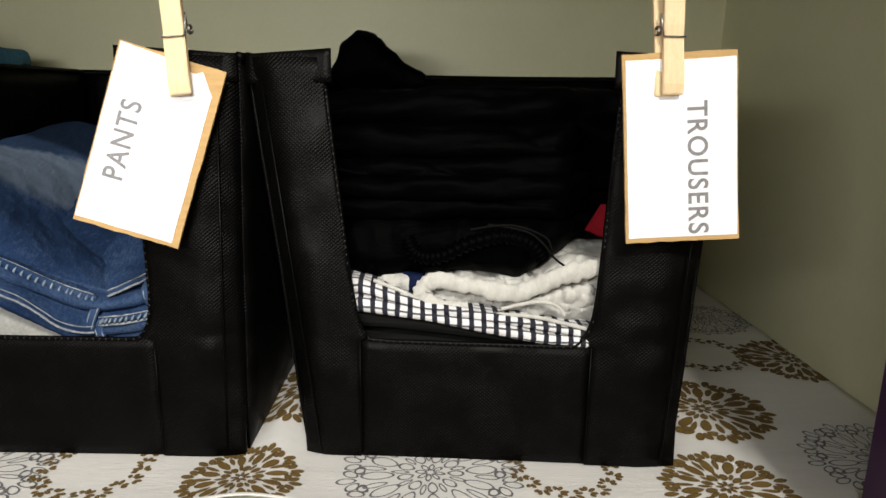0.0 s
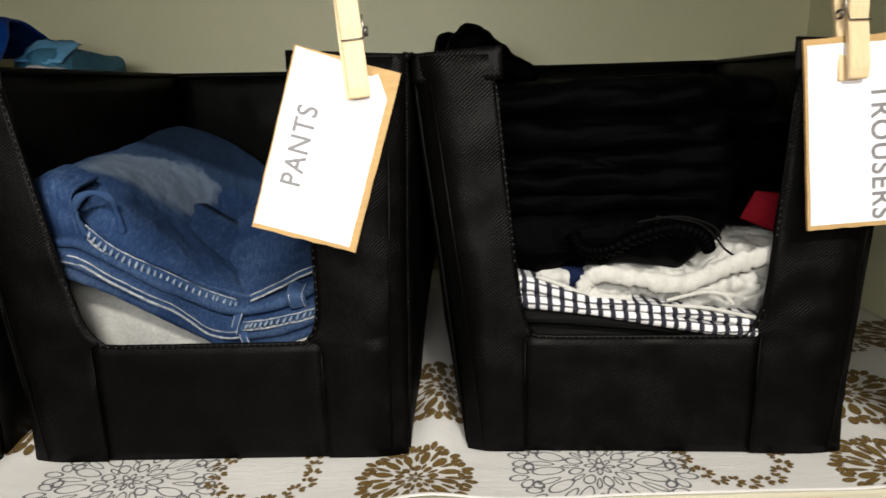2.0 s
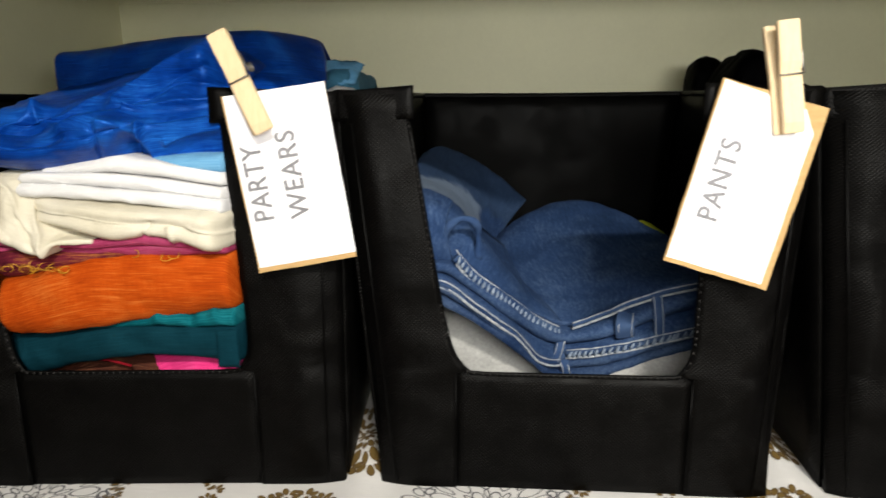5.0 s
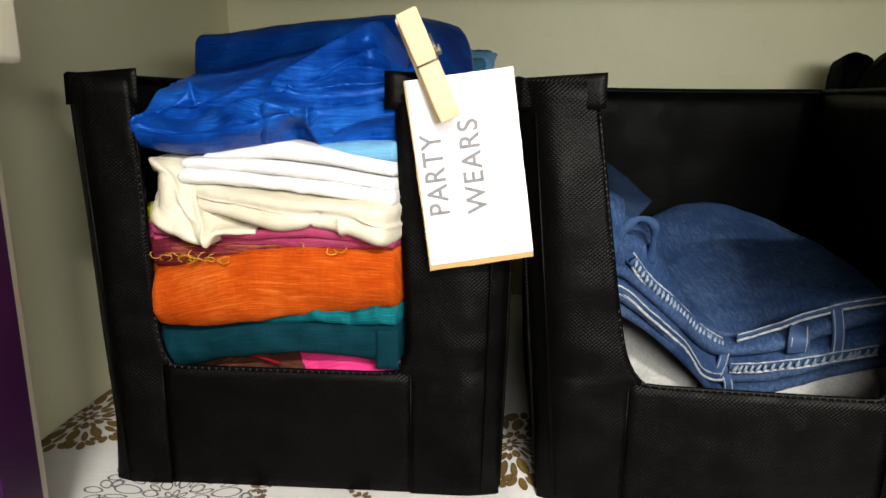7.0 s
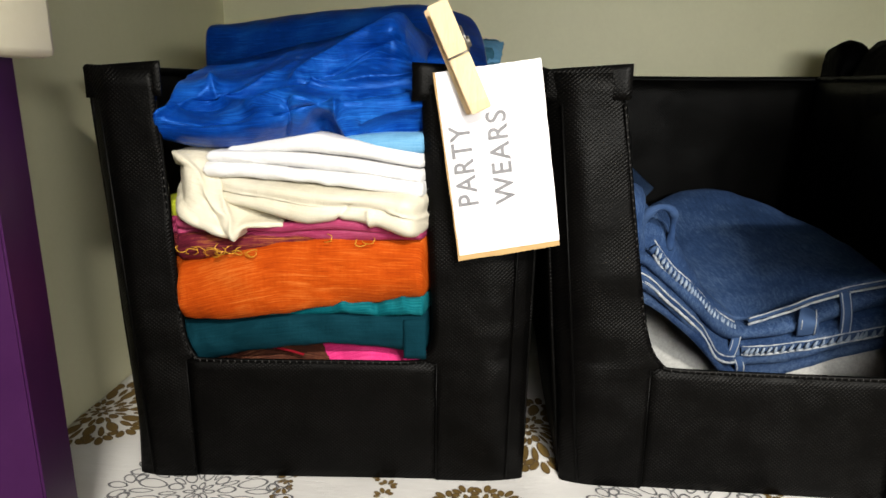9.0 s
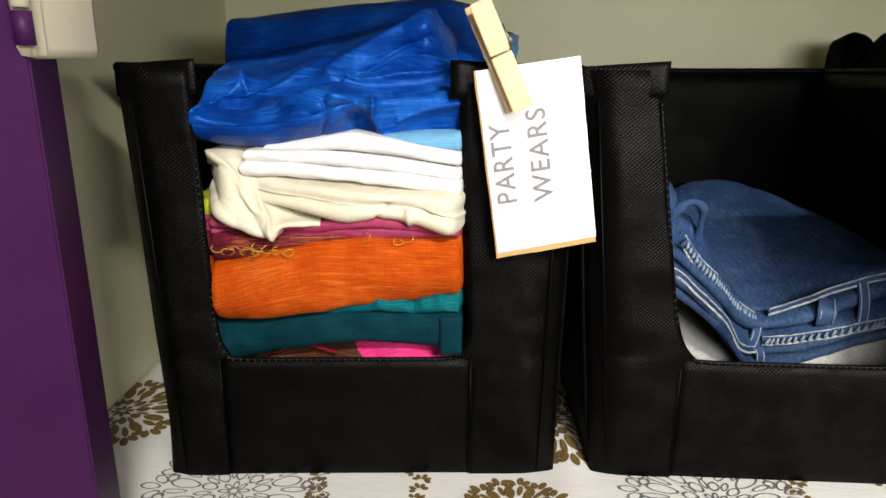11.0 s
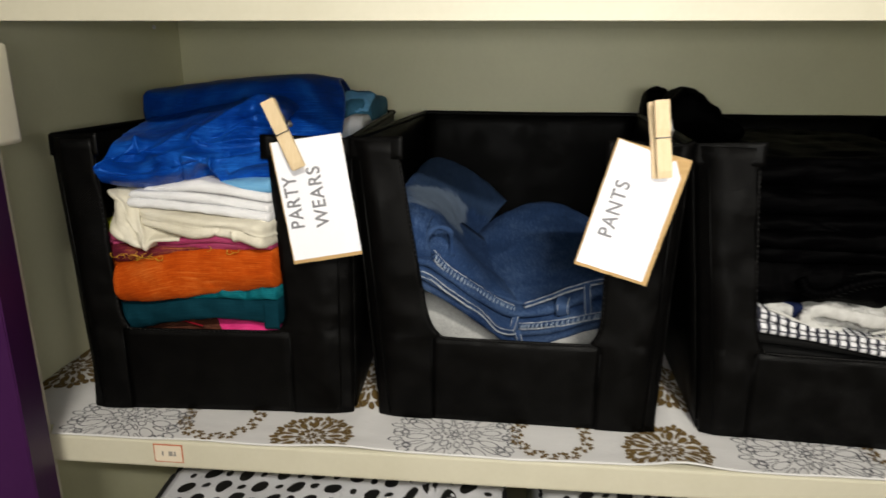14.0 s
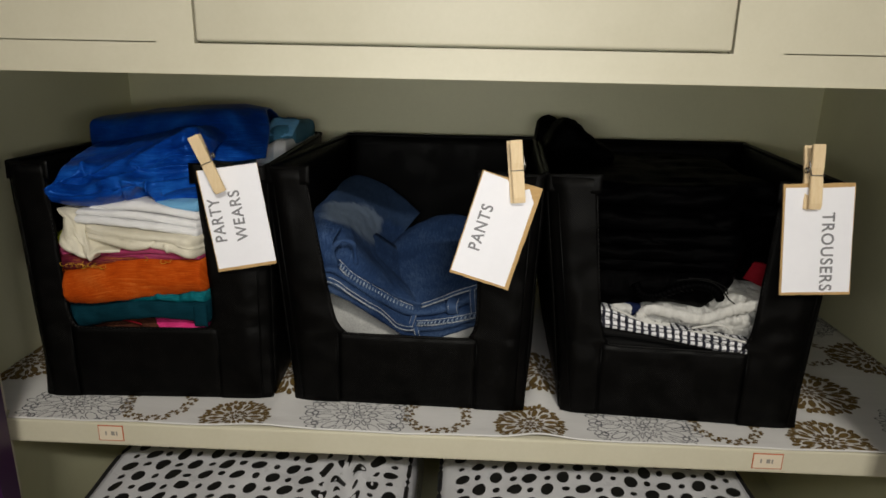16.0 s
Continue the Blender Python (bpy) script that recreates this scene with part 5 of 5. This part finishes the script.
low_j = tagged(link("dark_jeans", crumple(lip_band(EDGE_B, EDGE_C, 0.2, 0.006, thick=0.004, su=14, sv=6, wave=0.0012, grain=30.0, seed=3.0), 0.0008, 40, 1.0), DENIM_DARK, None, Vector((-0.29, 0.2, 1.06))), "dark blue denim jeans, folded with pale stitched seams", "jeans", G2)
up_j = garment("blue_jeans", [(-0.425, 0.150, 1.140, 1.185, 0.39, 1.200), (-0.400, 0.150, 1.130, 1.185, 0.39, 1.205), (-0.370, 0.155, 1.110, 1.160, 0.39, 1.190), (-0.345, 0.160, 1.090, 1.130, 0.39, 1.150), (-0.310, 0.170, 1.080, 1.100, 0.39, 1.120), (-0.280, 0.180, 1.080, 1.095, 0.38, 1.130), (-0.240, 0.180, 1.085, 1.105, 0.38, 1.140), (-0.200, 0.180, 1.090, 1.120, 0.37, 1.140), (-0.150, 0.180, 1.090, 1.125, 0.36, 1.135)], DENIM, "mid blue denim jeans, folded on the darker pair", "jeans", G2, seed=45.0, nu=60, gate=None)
part("waistband", crumple(lip_band(EDGE_A, EDGE_B, 0.2, 0.005, thick=0.004, su=14, sv=6, wave=0.0012, grain=30.0, seed=5.0), 0.0009, 44, 2.0), DENIM, up_j, "folded denim edge")
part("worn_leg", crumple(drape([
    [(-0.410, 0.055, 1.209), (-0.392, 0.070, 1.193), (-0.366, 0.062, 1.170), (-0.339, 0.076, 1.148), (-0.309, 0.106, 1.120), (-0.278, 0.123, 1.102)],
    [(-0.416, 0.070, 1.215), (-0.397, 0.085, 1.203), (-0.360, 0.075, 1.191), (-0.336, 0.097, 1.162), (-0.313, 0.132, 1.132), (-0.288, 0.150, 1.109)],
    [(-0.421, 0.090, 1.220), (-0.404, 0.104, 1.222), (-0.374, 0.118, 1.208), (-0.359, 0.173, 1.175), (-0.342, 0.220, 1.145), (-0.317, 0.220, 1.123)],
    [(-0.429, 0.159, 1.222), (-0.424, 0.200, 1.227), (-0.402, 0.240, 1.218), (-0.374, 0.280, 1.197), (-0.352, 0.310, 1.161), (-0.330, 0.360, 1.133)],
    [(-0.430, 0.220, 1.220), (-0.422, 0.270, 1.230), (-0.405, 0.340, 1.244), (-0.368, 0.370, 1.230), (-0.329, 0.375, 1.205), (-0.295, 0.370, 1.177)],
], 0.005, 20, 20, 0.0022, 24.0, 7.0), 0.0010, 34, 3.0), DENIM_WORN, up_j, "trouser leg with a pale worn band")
part("front_leg", crumple(drape([
    [(-0.304, 0.124, 1.113), (-0.275, 0.122, 1.102), (-0.238, 0.118, 1.114), (-0.198, 0.115, 1.134), (-0.160, 0.115, 1.144)],
    [(-0.332, 0.200, 1.125), (-0.279, 0.160, 1.116), (-0.237, 0.160, 1.126), (-0.199, 0.160, 1.139), (-0.155, 0.160, 1.149)],
    [(-0.354, 0.270, 1.132), (-0.304, 0.260, 1.136), (-0.252, 0.250, 1.146), (-0.201, 0.250, 1.150), (-0.150, 0.240, 1.150)],
    [(-0.350, 0.330, 1.122), (-0.307, 0.340, 1.154), (-0.262, 0.360, 1.173), (-0.212, 0.355, 1.174), (-0.150, 0.290, 1.148)],
    [(-0.345, 0.380, 1.110), (-0.305, 0.395, 1.120), (-0.260, 0.400, 1.130), (-0.205, 0.390, 1.125), (-0.155, 0.330, 1.120)],
], 0.005, 20, 16, 0.0020, 22.0, 9.0), 0.0010, 30, 5.0), DENIM, up_j, "flat folded front of the jeans")
part("side_leg", crumple(drape([
    [(-0.410, 0.054, 1.176), (-0.393, 0.050, 1.175), (-0.381, 0.054, 1.179)],
    [(-0.415, 0.052, 1.201), (-0.395, 0.044, 1.202), (-0.382, 0.049, 1.197)],
    [(-0.418, 0.056, 1.218), (-0.397, 0.050, 1.224), (-0.381, 0.050, 1.214)],
    [(-0.419, 0.090, 1.224), (-0.400, 0.088, 1.230), (-0.377, 0.082, 1.220)],
], 0.005, 14, 10, 0.0018, 34.0, 2.0), 0.0010, 40, 5.0), DENIM, up_j, "bunched trouser leg")
part("rolled_cuff", crumple(tube(spline([(-0.379, 0.057, 1.177), (-0.382, 0.051, 1.194), (-0.379, 0.049, 1.208), (-0.369, 0.051, 1.214), (-0.358, 0.057, 1.209), (-0.356, 0.062, 1.196), (-0.356, 0.067, 1.179)], 10), [0.0032 + 0.0008 * math.sin(i * 0.35) for i in range(61)], None, 12), 0.0008, 90, 2.0), DENIM, up_j, "rolled open end of a trouser leg")


def stitched(points, width, parent, dashes=True, cloth_stuff=DENIM):
    """A felled seam: a raised welt with a pale thread line on each side and slanting stitches between."""
    line = spline(points, 10)
    part("seam_welt", tube([p + Vector((0, 0.001, 0)) for p in line], width * 0.45, None, 9, 0.6), cloth_stuff, parent, "raised denim seam")
    threads = bmesh.new()
    for s in (-1, 1):
        tube([p + Vector((0, -0.0008, s * width * 0.58 + 0.0005 * noise.noise(p * 130))) for p in line], [(0.0006 if s > 0 else 0.0011) + 0.0003 * noise.noise(p * 210) for p in line], threads, 6)
    part("seam_thread", threads, THREAD, parent, "pale piped seam edge")
    if dashes:
        bm, run = bmesh.new(), 0.0
        for p, q in zip(line, line[1:]):
            run += (q - p).length
            if run > 0.0034:
                run = 0.0
                d = (q - p).normalized()
                lift = random.uniform(-0.0004, 0.0004)
                tube([p + Vector((0, -0.0022, -width * 0.42)) - d * random.uniform(0.0004, 0.0016), p + Vector((0, -0.0034 + lift, 0)) + d * 0.0006, p + Vector((0, -0.0022, width * 0.42)) + d * random.uniform(0.0014, 0.003)], [0.0007, random.uniform(0.0011, 0.0017), 0.0007], bm, 5)
        tagged(part("cross_stitches", bm, RIDGE, parent, "pale worn ridges of a seam"), kind="stuff")


stitched([(-0.405, 0.036, 1.173), (-0.395, 0.036, 1.169), (-0.377, 0.039, 1.162), (-0.361, 0.044, 1.148), (-0.338, 0.056, 1.127), (-0.323, 0.070, 1.112), (-0.302, 0.089, 1.083), (-0.283, 0.102, 1.075)], 0.0048, low_j, False, DENIM_DARK)
stitched([(-0.373, 0.045, 1.185), (-0.359, 0.051, 1.167), (-0.341, 0.061, 1.151), (-0.324, 0.077, 1.134), (-0.305, 0.095, 1.115), (-0.284, 0.110, 1.100)], 0.0095, up_j)
stitched([(-0.278, 0.102, 1.083), (-0.258, 0.101, 1.085), (-0.229, 0.099, 1.091), (-0.199, 0.096, 1.100), (-0.170, 0.096, 1.107)], 0.0065, low_j, True, DENIM_DARK)
stitched([(-0.272, 0.111, 1.106), (-0.244, 0.107, 1.119), (-0.224, 0.105, 1.129), (-0.198, 0.103, 1.139), (-0.165, 0.103, 1.147)], 0.0045, up_j, False)
for path, wide in (([(-0.281, 0.108, 1.097), (-0.284, 0.103, 1.087), (-0.288, 0.102, 1.075)], 0.0042), ([(-0.281, 0.106, 1.078), (-0.278, 0.102, 1.070), (-0.276, 0.106, 1.060)], 0.0042), ([(-0.226, 0.107, 1.120), (-0.229, 0.098, 1.111), (-0.227, 0.103, 1.099)], 0.0085), ([(-0.202, 0.102, 1.137), (-0.201, 0.096, 1.121), (-0.199, 0.098, 1.102)], 0.0048)):
    mid = [Vector(p) for p in path]
    loop = part("belt_loop", tube(spline(mid, 5), wide, None, 12, 0.0018 / wide), DENIM, up_j, "denim belt loop")
    for q in (-1, 1):
        part("loop_thread", tube(spline([p + Vector((q * wide * 0.66, -0.0014, 0)) for p in mid], 5), 0.00045, None, 5), THREAD, loop)
garment("green_print_garment", [(-0.172, 0.27, 1.11, 1.150, 0.36, 1.15), (-0.155, 0.255, 1.11, 1.156, 0.36, 1.154), (-0.140, 0.27, 1.11, 1.150, 0.36, 1.148)], LIME, "olive green printed garment behind the jeans", "folded garment", G2, seed=49.0, taper=0.004)

# ---- bin of dark trousers ----
G3 = "trousers folded in a pile"
E0, E1 = -0.066, 0.190
garment("charcoal_trousers", [(E0, 0.036, 1.006, 1.108, B, 1.11), (-0.038, 0.030, 1.006, 1.106, B, 1.11), (0.04, 0.022, 1.006, 1.101, B, 1.10), (0.12, 0.014, 1.006, 1.094, B, 1.10), (E1, 0.012, 1.006, 1.092, B, 1.10)], CHARCOAL, "charcoal ribbed knit trousers folded at the pile's foot", "folded trousers", G3, seed=51.0)
garment("charcoal_trousers", [(E0, 0.034, 1.107, 1.119, B, 1.12), (-0.038, 0.026, 1.106, 1.118, B, 1.12), (0.015, 0.022, 1.102, 1.114, B, 1.12), (0.077, 0.016, 1.097, 1.104, B, 1.11), (0.11, 0.016, 1.095, 1.099, B, 1.11)], CHARCOAL, "charcoal ribbed knit trousers, thinly folded", "folded trousers", G3, seed=53.0)
gh = garment("checked_garment", [(E0, 0.030, 1.119, 1.134, B, 1.13), (-0.038, 0.020, 1.119, 1.132, B, 1.13), (0.015, 0.016, 1.1135, 1.1215, B, 1.13), (0.063, 0.010, 1.105, 1.1145, B, 1.13), (0.104, 0.006, 1.0985, 1.107, B, 1.12), (0.145, 0.002, 1.097, 1.104, B, 1.12), (E1, 0.006, 1.097, 1.104, B, 1.12)], GINGHAM, "navy and white checked cotton garment, neatly folded", "folded garment", G3, seed=55.0, wave=0.0006)
part("upper_fold", fold([(E0, 0.032, 1.133, 1.147, B, 1.14), (-0.038, 0.024, 1.132, 1.145, B, 1.14), (-0.011, 0.022, 1.126, 1.135, B, 1.13), (0.015, 0.019, 1.121, 1.128, B, 1.13), (0.063, 0.013, 1.114, 1.1215, B, 1.13), (0.145, 0.005, 1.1035, 1.109, B, 1.12), (E1, 0.008, 1.103, 1.108, B, 1.12)], wave=0.0006, seed=57.0), GINGHAM, gh)
sh = garment("white_shorts", [(-0.03, 0.05, 1.137, 1.142, B, 1.14), (0.0, 0.040, 1.131, 1.140, B, 1.14), (0.02, 0.036, 1.126, 1.141, B, 1.15), (0.055, 0.032, 1.121, 1.141, B, 1.15), (0.10, 0.024, 1.115, 1.143, B, 1.15), (0.12, 0.022, 1.111, 1.152, B, 1.16), (0.145, 0.022, 1.108, 1.160, B, 1.16), (E1, 0.028, 1.108, 1.160, B, 1.16)], LINEN, "off-white crinkled linen shorts, loosely rolled", "folded shorts", G3, seed=59.0, creased=(0.0045, 30, 1.0, (1.4, 0.7, 0.8)), wave=0.004, fine=4, nu=220, grain=(40, 40, 90), crease=0.003)
crumpled = bmesh.new()
crumpled.from_mesh(sh.data)
crumple(crumpled, 0.0009, 110, 3.0)
crumpled.to_mesh(sh.data)
crumpled.free()
roll = spline([(0.045, 0.026, 1.121), (0.024, 0.024, 1.124), (0.011, 0.025, 1.130), (0.010, 0.026, 1.139), (0.022, 0.024, 1.145), (0.05, 0.021, 1.141), (0.078, 0.017, 1.137), (0.100, 0.014, 1.145), (0.122, 0.012, 1.155), (0.150, 0.014, 1.160)], 9)
rad = [(0.0068 + 0.0018 * i / len(roll)) * (1 + 0.09 * math.sin(i * 2.1) + 0.22 * noise.noise(Vector((i * 0.23, 0, 0)))) for i in range(len(roll))]
part("waistband", crumple(tube(roll, rad, None, 18, 0.6), 0.0022, 75, 1.0, (1.6, 0.5, 0.5)), LINEN, sh, "gathered off-white waistband")
for pts in ([(0.070, 0.018, 1.124), (0.095, 0.014, 1.131), (0.110, 0.011, 1.130), (0.118, 0.010, 1.122)], [(0.05, 0.020, 1.119), (0.09, 0.014, 1.120), (0.125, 0.009, 1.114), (0.145, 0.007, 1.109)], [(-0.028, 0.030, 1.143), (-0.010, 0.026, 1.137), (0.008, 0.024, 1.129)]):
    part("hem", tube(spline(pts, 8), 0.0016, None, 7, 0.5), LINEN, sh, "narrow off-white hem")
garment("navy_garment", [(-0.012, 0.05, 1.139, 1.146, B, 1.15), (0.0, 0.034, 1.128, 1.146, B, 1.15), (0.012, 0.04, 1.130, 1.146, B, 1.15)], NAVY, "navy cotton garment edge between the folds", "folded garment", G3, seed=61.0, taper=0.003)
vel = garment("black_velour_trousers", [(E0, 0.044, 1.142, 1.186, B, 1.19), (-0.02, 0.036, 1.142, 1.190, B, 1.19), (0.033, 0.030, 1.150, 1.192, B, 1.19), (0.09, 0.026, 1.146, 1.192, B, 1.19), (0.115, 0.034, 1.163, 1.194, B, 1.19), (0.135, 0.075, 1.168, 1.194, B, 1.19), (E1, 0.080, 1.171, 1.194, B, 1.19)], VELVET, "black velour trousers with a gathered waist, folded", "folded trousers", G3, seed=63.0, creased=(0.004, 22, 1.0), wave=0.004, crease=0.003, nu=110)
ruf = spline([(-0.002, 0.026, 1.178), (0.005, 0.022, 1.166), (0.022, 0.019, 1.165), (0.045, 0.016, 1.176), (0.070, 0.014, 1.182), (0.090, 0.015, 1.176), (0.100, 0.018, 1.164)], 14)
part("gathered_waist", tube(ruf, [0.0052 + 0.0016 * math.sin(i * 2.1) for i in range(len(ruf))], None, 9), VELVET, vel, "ruffled black elastic waist")
for pts in ([(0.058, 0.018, 1.190), (0.085, 0.014, 1.186), (0.098, 0.012, 1.178), (0.108, 0.012, 1.166), (0.116, 0.012, 1.160)], [(0.045, 0.018, 1.186), (0.075, 0.015, 1.190), (0.100, 0.014, 1.182), (0.106, 0.013, 1.172)]):
    part("drawstring", tube(spline(pts, 8), 0.0009, None, 6), LABEL_BLACK, vel, "thin black drawstring")
for k, (z0, z1, yf) in enumerate(((1.190, 1.208, 0.040), (1.207, 1.220, 0.034), (1.219, 1.234, 0.046), (1.233, 1.258, 0.060), (1.257, 1.286, 0.085))):
    garment("black_trousers", [(E0 - 0.01, yf + 0.01, z0, z1 - 0.002, B, z1), (-0.03, yf, z0, z1, B, z1), (0.05, yf - 0.008, z0 + 0.002, z1 + 0.002, B, z1), (0.12, yf - 0.010, z0 + 0.002, z1 + 0.003, B, z1), (0.14, yf + 0.034, z0 + 0.002, z1 + 0.003, B, z1), (E1 + 0.008, yf + 0.045, z0, z1, B, z1)], VELVET, "black trousers folded flat in the pile", "folded trousers", G3, seed=65.0 + k, wave=0.005, crease=0.004, creased=(0.003, 26, k * 3.0, (0.4, 1, 1.5)))
red = panel([(0.141, 0.060, 1.178), (0.176, 0.057, 1.163), (0.180, 0.060, 1.196), (0.154, 0.064, 1.199)], 0.004, 10, 10, 0.003, 0.003, 3.0, 40)
tagged(link("red_garment", red, RED, None, Vector((0.16, 0.060, 1.163))), "red jersey garment, a folded corner showing", "folded garment", G3)
garment("black_top_garment", [(-0.094, 0.29, 1.284, 1.312, 0.36, 1.310), (-0.080, 0.28, 1.284, 1.336, 0.36, 1.333), (-0.066, 0.28, 1.284, 1.352, 0.36, 1.347), (-0.050, 0.28, 1.284, 1.348, 0.36, 1.343), (-0.030, 0.28, 1.284, 1.331, 0.36, 1.328), (-0.010, 0.28, 1.284, 1.315, 0.36, 1.312), (0.012, 0.28, 1.284, 1.302, 0.36, 1.302)], VELVET, "black garment bunched over the bin's rim", "folded garment", G3, seed=73.0, wave=0.005, taper=0.012, creased=(0.002, 30, 2.0))
garment("black_scarf", [(-0.100, 0.375, 1.284, 1.325, 0.414, 1.325), (-0.094, 0.372, 1.284, 1.343, 0.414, 1.340), (-0.080, 0.370, 1.284, 1.348, 0.414, 1.345), (-0.066, 0.372, 1.284, 1.341, 0.414, 1.338), (-0.056, 0.375, 1.284, 1.316, 0.414, 1.316)], VELVET, "small black knotted scarf bunched behind the other garment", "folded garment", G3, seed=75.0, wave=0.003, taper=0.008, creased=(0.002, 40, 4.0))


# ---- spotted bags on the lower shelf ----
def spotted_bag(x0, x1, label, seed, slack=0.0):
    y0, y1, zlow, ztop = -0.024, 0.46, 0.591, 0.835

    def top(x, y):
        u, v = (x - x0) / (x1 - x0), (y - y0) / (y1 - y0)
        puff = (math.sin(math.pi * min(max(u, 0), 1)) * math.sin(math.pi * min(max(0.12 + v * 0.88, 0), 1))) ** 0.5
        q = Vector((x * 10, y * 10, seed))
        pinch = 0.009 * slack * math.exp(-((u - 0.80) / 0.10) ** 2) * math.sin(70 * (u - 0.8) + 22 * v)
        return ztop + pinch + 0.018 * puff + 0.006 * noise.noise(q) + 0.004 * (1 - abs(noise.noise(q * 1.6))) ** 4

    bag = thing("storage_bag", ((x0 + x1) / 2, 0.2, zlow), label, "storage bag", "spotted bags on the lower shelf")
    bm = bmesh.new()
    nx, ny = 40, 36
    g = [[bm.verts.new((x0 + (x1 - x0) * i / nx, y0 + (y1 - y0) * j / ny, top(x0 + (x1 - x0) * i / nx, y0 + (y1 - y0) * j / ny))) for i in range(nx + 1)] for j in range(ny + 1)]
    for j in range(ny):
        for i in range(nx):
            bm.faces.new((g[j][i], g[j][i + 1], g[j + 1][i + 1], g[j + 1][i]))
    edge = [g[0][i] for i in range(nx + 1)] + [g[j][nx] for j in range(1, ny + 1)] + [g[ny][i] for i in range(nx - 1, -1, -1)] + [g[j][0] for j in range(ny - 1, 0, -1)]
    low = [bm.verts.new((v.co.x, v.co.y, zlow)) for v in edge]
    n = len(edge)
    for k in range(n):
        bm.faces.new((edge[k], edge[(k + 1) % n], low[(k + 1) % n], low[k]))
    bm.faces.new(low)
    ring = [v.co.copy() for v in edge]
    body = part("body", bm, VINYL, bag, "glossy white vinyl")
    part("piping", tube(ring, 0.0036, None, 8, 1.0, True), PIPING, bag, "black piped edge")
    dots = bmesh.new()
    rnd = random.Random(int(seed * 10))
    step = 0.0245
    for j in range(int((y1 - y0) / step) + 1):
        for i in range(int((x1 - x0) / step) + 1):
            for big in ((i + j) % 2,):
                cx = x0 + (i + 0.3) * step + rnd.uniform(-0.002, 0.002)
                cy = y0 + (j + 0.4) * step + rnd.uniform(-0.002, 0.002)
                r = rnd.uniform(0.0106, 0.0128) if big else rnd.uniform(0.0050, 0.0064)
                if not (x0 + r + 0.006 < cx < x1 - r - 0.006 and y0 + r < cy < y1 - r):
                    continue
                a0 = rnd.uniform(0.4, 1.3)
                ring = []
                for k in range(16):
                    a = math.tau * k / 16
                    ex, ey = r * math.cos(a), 0.74 * r * math.sin(a)
                    x, y = cx + ex * math.cos(a0) - ey * math.sin(a0), cy + ex * math.sin(a0) + ey * math.cos(a0)
                    ring.append(dots.verts.new((x, y, top(x, y) + 0.0016)))
                c = dots.verts.new((cx, cy, top(cx, cy) + 0.0016))
                for k in range(16):
                    dots.faces.new((c, ring[k], ring[(k + 1) % 16]))
    tagged(part("spot_print", dots, DOT, body, "black printed oval spots"), kind="stuff")
    return bag


BAG = "black-spotted white vinyl bag with black piping, "
spotted_bag(-0.735, -0.288, BAG + "a little slack", 3.1, 1.0)
spotted_bag(-0.240, 0.212, BAG + "tightly filled", 8.4)
